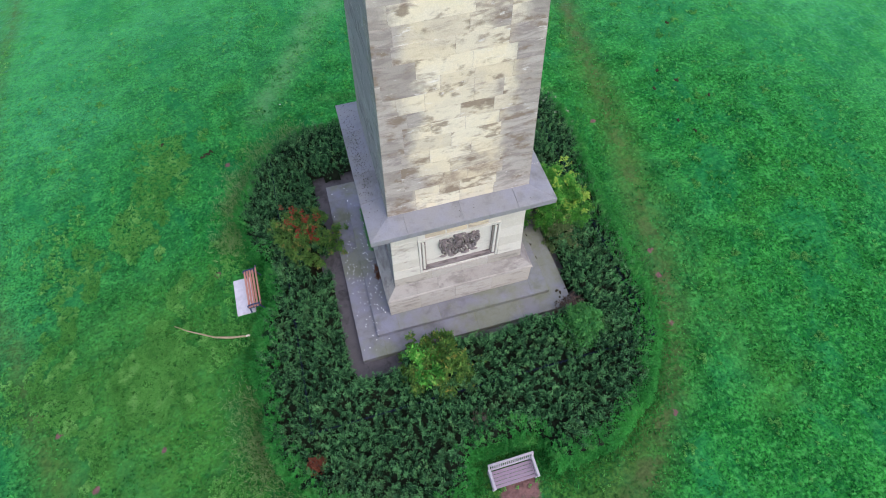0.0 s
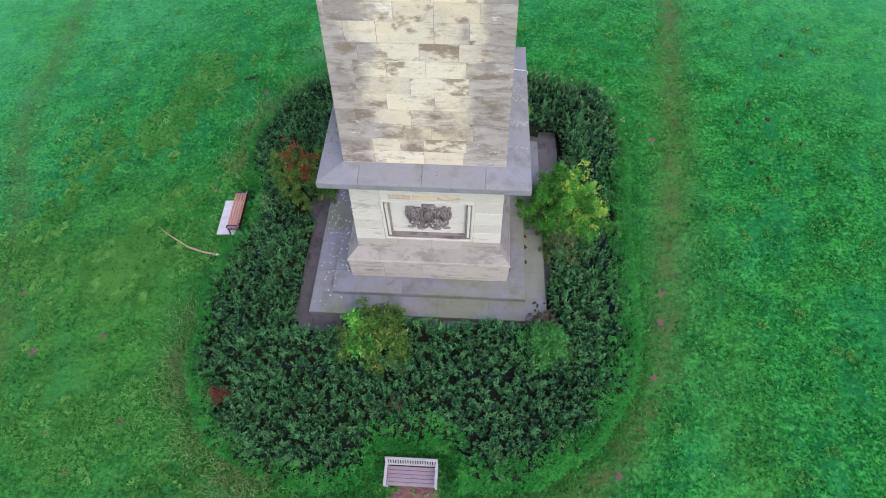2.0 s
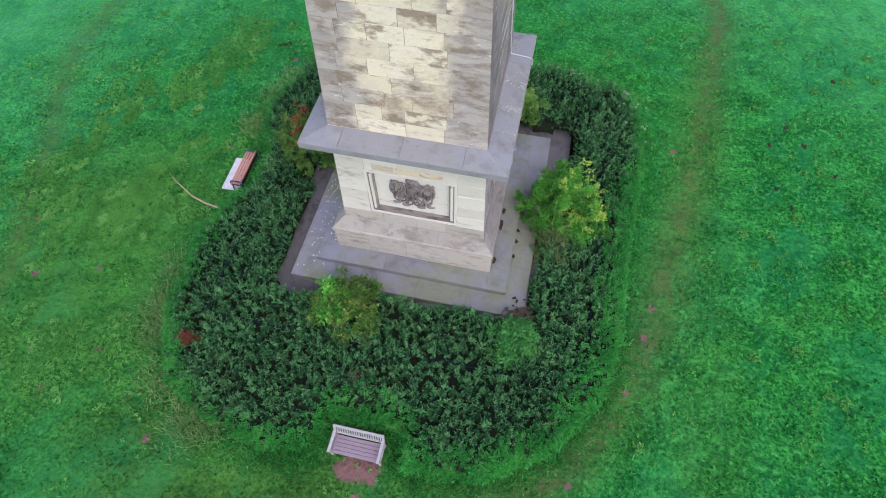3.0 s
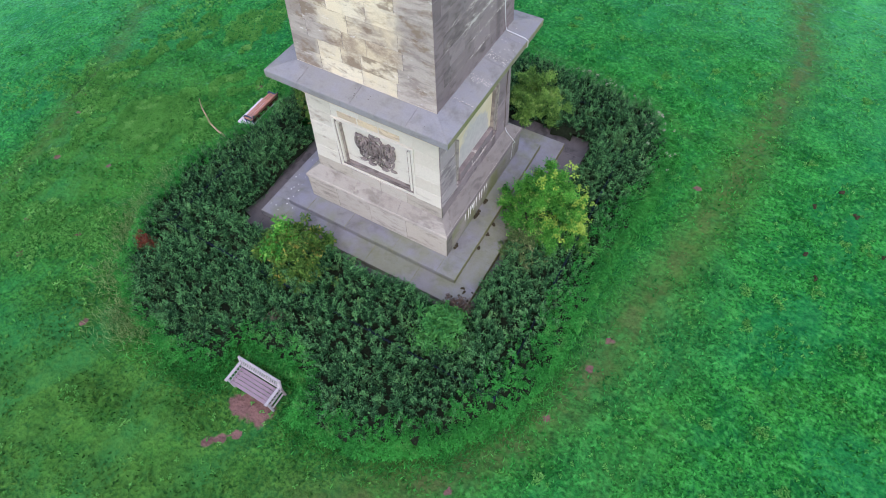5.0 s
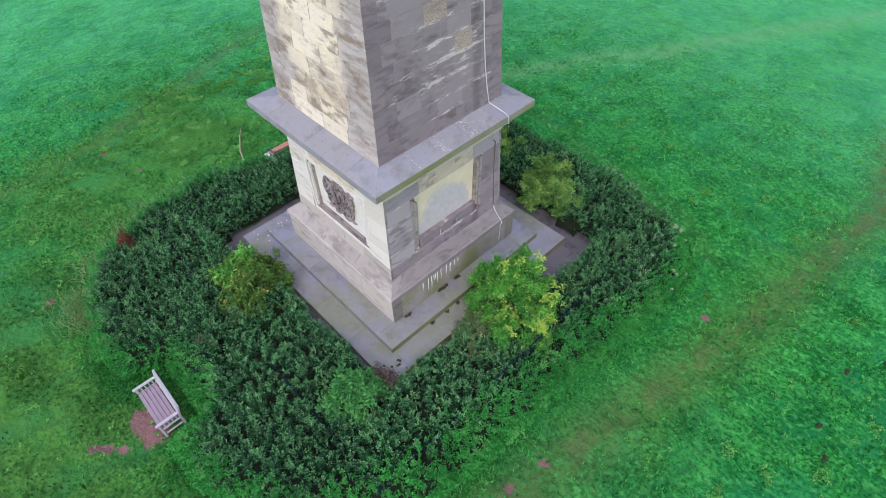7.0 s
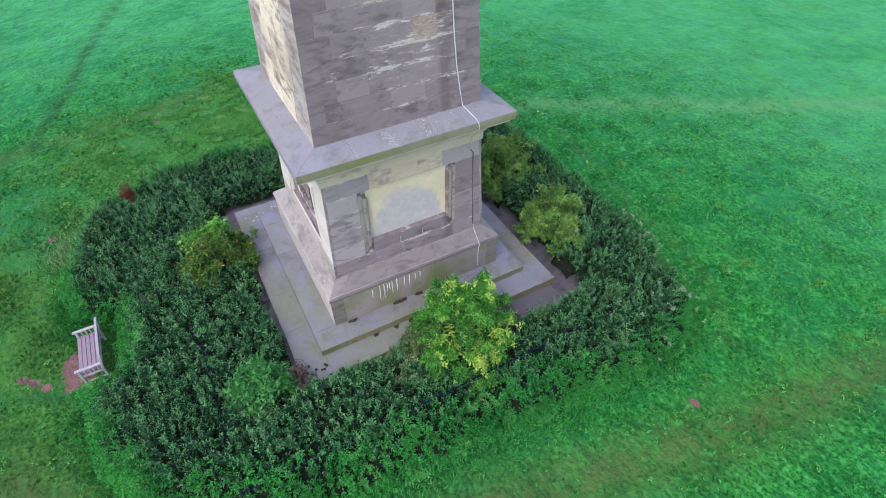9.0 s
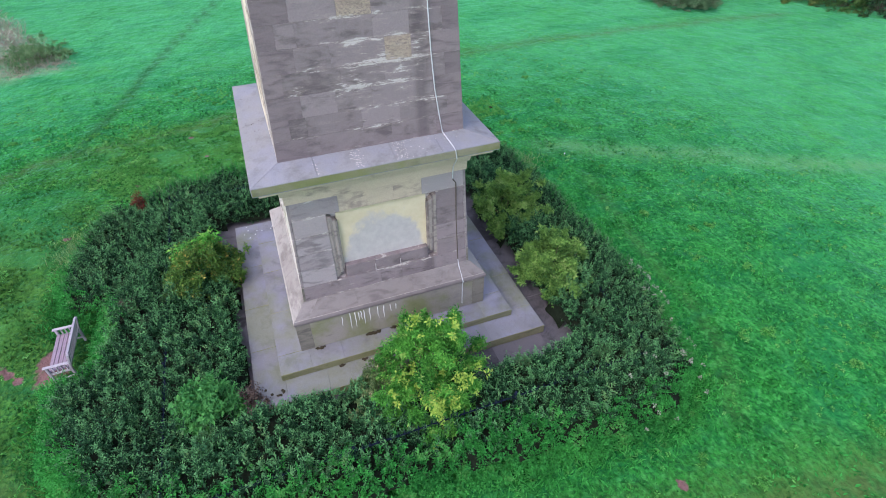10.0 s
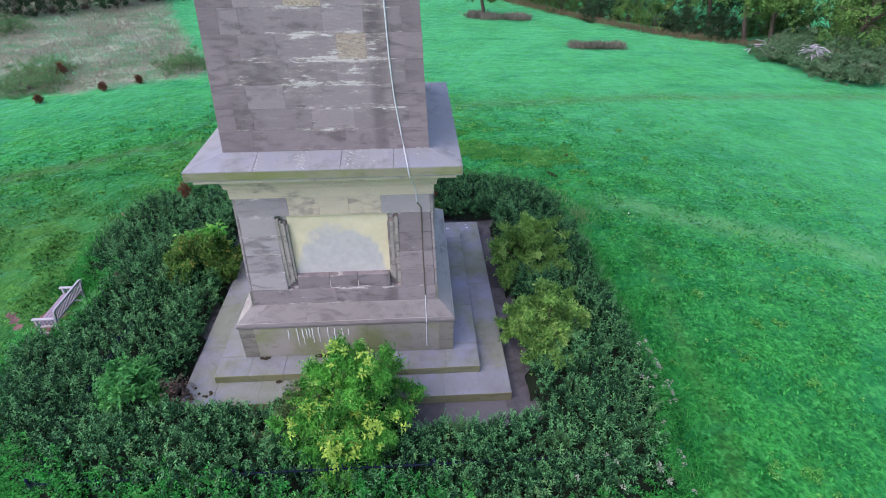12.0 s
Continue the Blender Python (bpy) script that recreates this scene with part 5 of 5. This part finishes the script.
# broad-leaved weeds in drifts
k = 30000
px, py = np.concatenate([rng.normal(-12.0, 2.0, k // 2), rng.uniform(-20, 20, k // 4), rng.normal(-9.6, 1.4, k // 4)]), np.concatenate([rng.normal(-1.2, 3.4, k // 2), rng.uniform(-18, 18, k // 4), rng.uniform(-9, 9, k // 4)])
ok = (bed_height(px, py) < 0.05) & (wave(px, py, 1.1, 61) + 0.7 * wave(px, py, 4.5, 62) > 0.1) & (np.maximum(np.abs(px), np.abs(py)) > 4.4) & (worn_at(px, py) < 0.6) & ~((np.abs(px + 7.3) < 0.6) & (np.abs(py - 0.1) < 1.0))
px, py = px[ok], py[ok]
rx, ry = rng.uniform(-15, 17, 110), rng.uniform(-15, 12, 110)  # single pale rosettes
rx, ry = (np.repeat(rx, 14) + rng.normal(0, 0.11, 1540)), (np.repeat(ry, 14) + rng.normal(0, 0.11, 1540))
ok = (np.hypot(rx, ry) > 9.6) & (worn_at(rx, ry) < 0.5)
px, py = np.concatenate([px, rx[ok]]), np.concatenate([py, ry[ok]])
t_ = np.stack([px, py, ground_z(px, py) + 0.07], 1)
a_, o_, s_ = shoots(t_, np.tile((0.0, 0.0, 1.0), (len(px), 1)), 9, rng, 0.06, 0.062)
tagged(new("meadow_weeds", leaf_cloud("meadow_weeds", a_, o_, s_, rng, M_WEED, 0.55, 0.3)), "pale broad-leaved weeds in the grass", "weeds", kind="stuff")

# ---- rough grass and the far edge of the meadow ----
k = 170000
px, py = rng.uniform(-75, -20, k), rng.uniform(-62, -9, k)
d_ = dry_at(px, py)
ok = rng.uniform(0, 1, k) < d_
px, py = px[ok], py[ok]
at_ = np.stack([px, py, ground_z(px, py)], 1)
tagged(new("rough_grass", leaf_cloud("rough_grass", at_, np.tile((0.45, 0.25, 0.5), (len(px), 1)), 0.42 + 0.2 * wave(px, py, 0.5, 71), rng, M_STRAW, 0.035, -0.12, 0.4)), "tall straw-coloured rough grass beyond the meadow", "grass", kind="stuff")
for i, (x, y, r, h) in enumerate(((-24.3, -20.9, 0.32, 0.95), (-21.1, -16.9, 0.14, 0.6), (-22.4, -15.3, 0.11, 0.55), (-19.2, -19.6, 0.16, 0.5))):
    bush("dock_plant", "russet seeding dock in rough grass", (x, y, 0), r, h, M_RUSSET, 900, 0.09, 80 + i, "weed")
for i, (x, y, r, h) in enumerate(((-26.2, -13.6, 2.0, 0.45), (-22.2, -21.6, 2.4, 0.35), (-25.0, -22.5, 2.2, 0.35), (-37.5, -32.4, 2.2, 1.0), (-35.5, -34.5, 2.0, 0.9))):
    bush("weed_patch", "low green weed patch in straw-coloured rough grass", (x, y, 0), r, h, M_WEEDPATCH, 9000, 0.09, 90 + i, "weeds", None, 0.7)
for i, (x0, y0, x1, y1, w) in enumerate(((-29.7, 13.7, -29.0, 17.5, 0.45), (-41.6, 7.2, -40.6, 9.6, 0.9), (-40.6, 10.2, -40.0, 12.2, 0.7))):
    k = 1700
    f_ = rng.uniform(0, 1, k)
    px, py = x0 + (x1 - x0) * f_ + rng.normal(0, w * 0.5, k), y0 + (y1 - y0) * f_ + rng.normal(0, w * 0.3, k)
    thick = tagged(new("thicket"), "low thicket of dead upright stalks standing in the meadow", "thicket", kind="stuff")
    st = new("stalks", leaf_cloud("stalks", np.stack([px, py, np.zeros(k)], 1), np.tile((0.0, 0.0, 1.0), (k, 1)), 0.5 + 0.2 * wave(px, py, 2.0, 77), rng, M_REED, 0.12, -0.1, 0.9))
    st.parent = thick
for i, (x, y, r, h) in enumerate(((-25.3, 26.9, 1.6, 1.0), (-23.0, 28.0, 2.0, 1.2), (-20.9, 28.2, 1.9, 1.1), (-19.9, 29.6, 1.5, 1.0), (-21.5, 31.0, 1.9, 1.8), (-23.5, 31.0, 2.2, 2.0), (-26.8, 29.4, 1.8, 1.5))):
    bush("thicket", "low grey-green brush before the field hedge", (x, y, 0), r, h, M_BRUSH, 9000, 0.12, 105 + i, "thicket", None, 0.6)


def tree(at, height, radius, seed, material, label):
    r = np.random.RandomState(seed)
    t = thing("tree", label, "tree", "trees of the field edge", at=at)
    wood, cl = bmesh.new(), []
    tube(wood, [(0, 0, -0.1), (0.06, -0.05 * height, height * 0.2), (0.1, -0.09 * height, height * 0.36), (0.0, -0.08 * height, height * 0.6), (0.1, -0.05 * height, height * 0.85)], [0.2, 0.17, 0.15, 0.1, 0.04], 7)
    for k in range(16):
        a, z = 2.4 * k, height * (0.36 + 0.56 * k / 16)
        f = radius * math.sin(math.pi * (0.25 + 0.62 * k / 16)) * r.uniform(0.75, 1.1)
        p = np.array([f * math.cos(a), f * math.sin(a), z + 0.12 * height * r.uniform(0, 1)])
        tube(wood, [(0.05, -0.08 * height, z * 0.85), tuple(p * (0.5, 0.5, 0.97)), tuple(p)], [0.07, 0.05, 0.012], 5)
        cl += [p + r.normal(0, radius * 0.2, 3) for _ in range(4)] + [p * (0.55, 0.55, 1) + r.normal(0, radius * 0.15, 3) for _ in range(2)]
    part("trunk", wood, M_BARK, t)
    cl = np.array(cl)
    n_sh = 950
    d = r.normal(0, 1, (n_sh, 3))
    d[:, 2] += 0.3
    d /= np.linalg.norm(d, axis=1, keepdims=True)
    tips = cl[r.randint(0, len(cl), n_sh)] + d * radius * 0.3 * r.uniform(0.4, 1, (n_sh, 1))
    a_, o_, s_ = shoots(tips, d, 9, r, 0.38, 0.19)
    c_ = new("crown", leaf_cloud("crown", a_, o_, s_, r, material, 0.6, 0.3))
    c_.parent = t
    return t


# field hedge: shrubs and trees along a bent line to the back, and a darker one beyond the rough grass
r_ = random.Random(8)
LINE = [(-64, 7), (-50, 14.4), (-44.4, 17.6), (-38.3, 21.3), (-34.2, 24.6), (-31.8, 27.6), (-28, 33.5), (-18, 39.5), (0, 46.5)]


def along(points, f):
    d = [math.dist(a, b) for a, b in zip(points, points[1:])]
    s = f * sum(d)
    for (a, b), k in zip(zip(points, points[1:]), d):
        if s <= k:
            return a[0] + (b[0] - a[0]) * s / k, a[1] + (b[1] - a[1]) * s / k
        s -= k
    return points[-1]


for k in range(20):
    x, y = along(LINE, (k + 0.5) / 20)
    bush("hedge_shrub", "tall shaded shrub in the field hedge", (x - 3.6, y + 4.0, 0), r_.uniform(2.4, 3.0), r_.uniform(3.4, 4.4), r_.choice((M_FARLEAF, M_FARDARK)), 3600, 0.2, 240 + k, "shrub", None, 0.25)
for k in range(30):
    x, y = along(LINE, k / 29)
    if -32.5 < x < -27:  # set back behind the trunks
        x, y = x - 1.6, y + 1.6
    else:
        x, y = x + 0.5, y - 0.6
    bush("hedge_shrub", "mixed green shrub in the field hedge", (x + r_.uniform(-0.6, 0.6), y + r_.uniform(-0.4, 0.8), 0), r_.uniform(1.8, 2.5), r_.uniform(1.9, 3.1), r_.choice((M_FARLEAF, M_FARTREE, M_FARLEAF, M_FARDARK)),
         4200, 0.17, 200 + k, "shrub", None, 0.08)
for k, (x, y, h) in enumerate(((-30.6, 27.7, 6.0), (-29.6, 29.3, 6.2), (-36.5, 27.8, 6.0), (-26.0, 34.2, 6.5), (-43, 24, 6.5), (-51, 20, 7), (-20, 37.5, 7), (-12, 43, 7), (-58, 17, 7), (-24, 32.0, 5.0))):
    tree((x, y, 0), h, 2.6, 300 + k, M_FARTREE, "leafy green tree in the field hedge")
# dry grass along the foot of the field hedge
k = 9000
f_ = rng.uniform(0.05, 0.62, k)
t_ = np.array([along(LINE, float(v)) for v in f_]) + (1.35, -1.75) + rng.normal(0, 0.45, (k, 2))
tagged(new("dry_stalks", leaf_cloud("dry_stalks", np.stack([t_[:, 0], t_[:, 1], np.zeros(k)], 1), np.tile((0.1, 0.0, 0.6), (k, 1)), 0.42, rng, M_FRINGE, 0.07, -0.1, 0.5)), "brown dry grass along the foot of the hedge", "grass", kind="stuff")
DARK = [(-36, -48), (-44, -38), (-47, -32.5), (-50, -29.5), (-62, -21), (-80, -11)]
for k in range(21):
    x, y = along(DARK, k / 20)
    bush("hedge_shrub", "dark green shrub beyond the rough grass", (x + 0.6, y + 0.8, 0), r_.uniform(2.6, 3.2), r_.uniform(3, 4.2), M_FARDARK, 3000, 0.24, 400 + k, "shrub", None, 0.3)
tree((-41.6, 8.6, 0), 4.2, 1.6, 350, M_FARLEAF, "small young tree standing in a weed patch")

# heap of cut branches before the field hedge, and a metal gate in the hedge
r_ = random.Random(44)
for x, y, tone in ((-22.8, 27.9, "pale"), (-26.2, 26.3, "pale")):
    heap = thing("branch_heap", "heap of pale grey cut branches lying on the brush", "branches", at=(x, y, 0.85 if x > -25 else 0.4))
    for _ in range(24 if x > -25 else 6):
        a, l, px_, py_ = r_.uniform(0, 6.28), r_.uniform(0.5, 1.1), r_.gauss(0, 0.4), r_.gauss(0, 0.3)
        z = r_.uniform(0.05, 0.6)
        part("branch", tube(bmesh.new(), [(px_ - l * math.cos(a), py_ - l * math.sin(a), z - 0.2), (px_, py_, z + 0.1), (px_ + l * math.cos(a), py_ + l * math.sin(a), z)], [0.04, 0.03, 0.014], 5), M_TEAK, heap)
gate = thing("field_gate", "pale galvanised metal field gate in the hedge", "gate", at=(-19.2, 39.0, 0), turn=62)
for x in (0.0, 3.0):
    part("post", tube(bmesh.new(), [(x, 0, -0.1), (x, 0, 1.35)], [0.06, 0.06], 8), M_CABLE, gate)
for z in (0.22, 0.42, 0.63, 0.86, 1.12):
    part("bar", tube(bmesh.new(), [(0, 0, z), (3.0, 0, z)], [0.028, 0.028], 6), M_CABLE, gate)
part("brace", tube(bmesh.new(), [(0.05, 0, 0.22), (2.95, 0, 1.12)], [0.022, 0.022], 6), M_CABLE, gate)

# weeds rooted along the foot of the plinth on the shaded side
r_ = np.random.RandomState(61)
for name, label, mat_, n_, y0, y1 in (("step_weeds", "green weeds rooted along the foot of the plinth", M_HEDGETIP, 150, 0.2, 2.1), ("step_weeds", "reddish weeds rooted along the foot of the plinth", M_RUSSET, 40, -1.0, -0.45)):
    t_ = np.stack([-2.56 - np.abs(r_.normal(0, 0.05, n_)), r_.uniform(y0, y1, n_), Z[2] + r_.uniform(0.05, 0.22, n_)], 1)
    a_, o_, s_ = shoots(t_, np.tile((-0.3, 0.0, 1.0), (n_, 1)), 9, r_, 0.12, 0.05)
    tagged(new(name, leaf_cloud(name, a_, o_, s_, r_, mat_, 0.5, 0.2)), label, "weeds", kind="stuff")
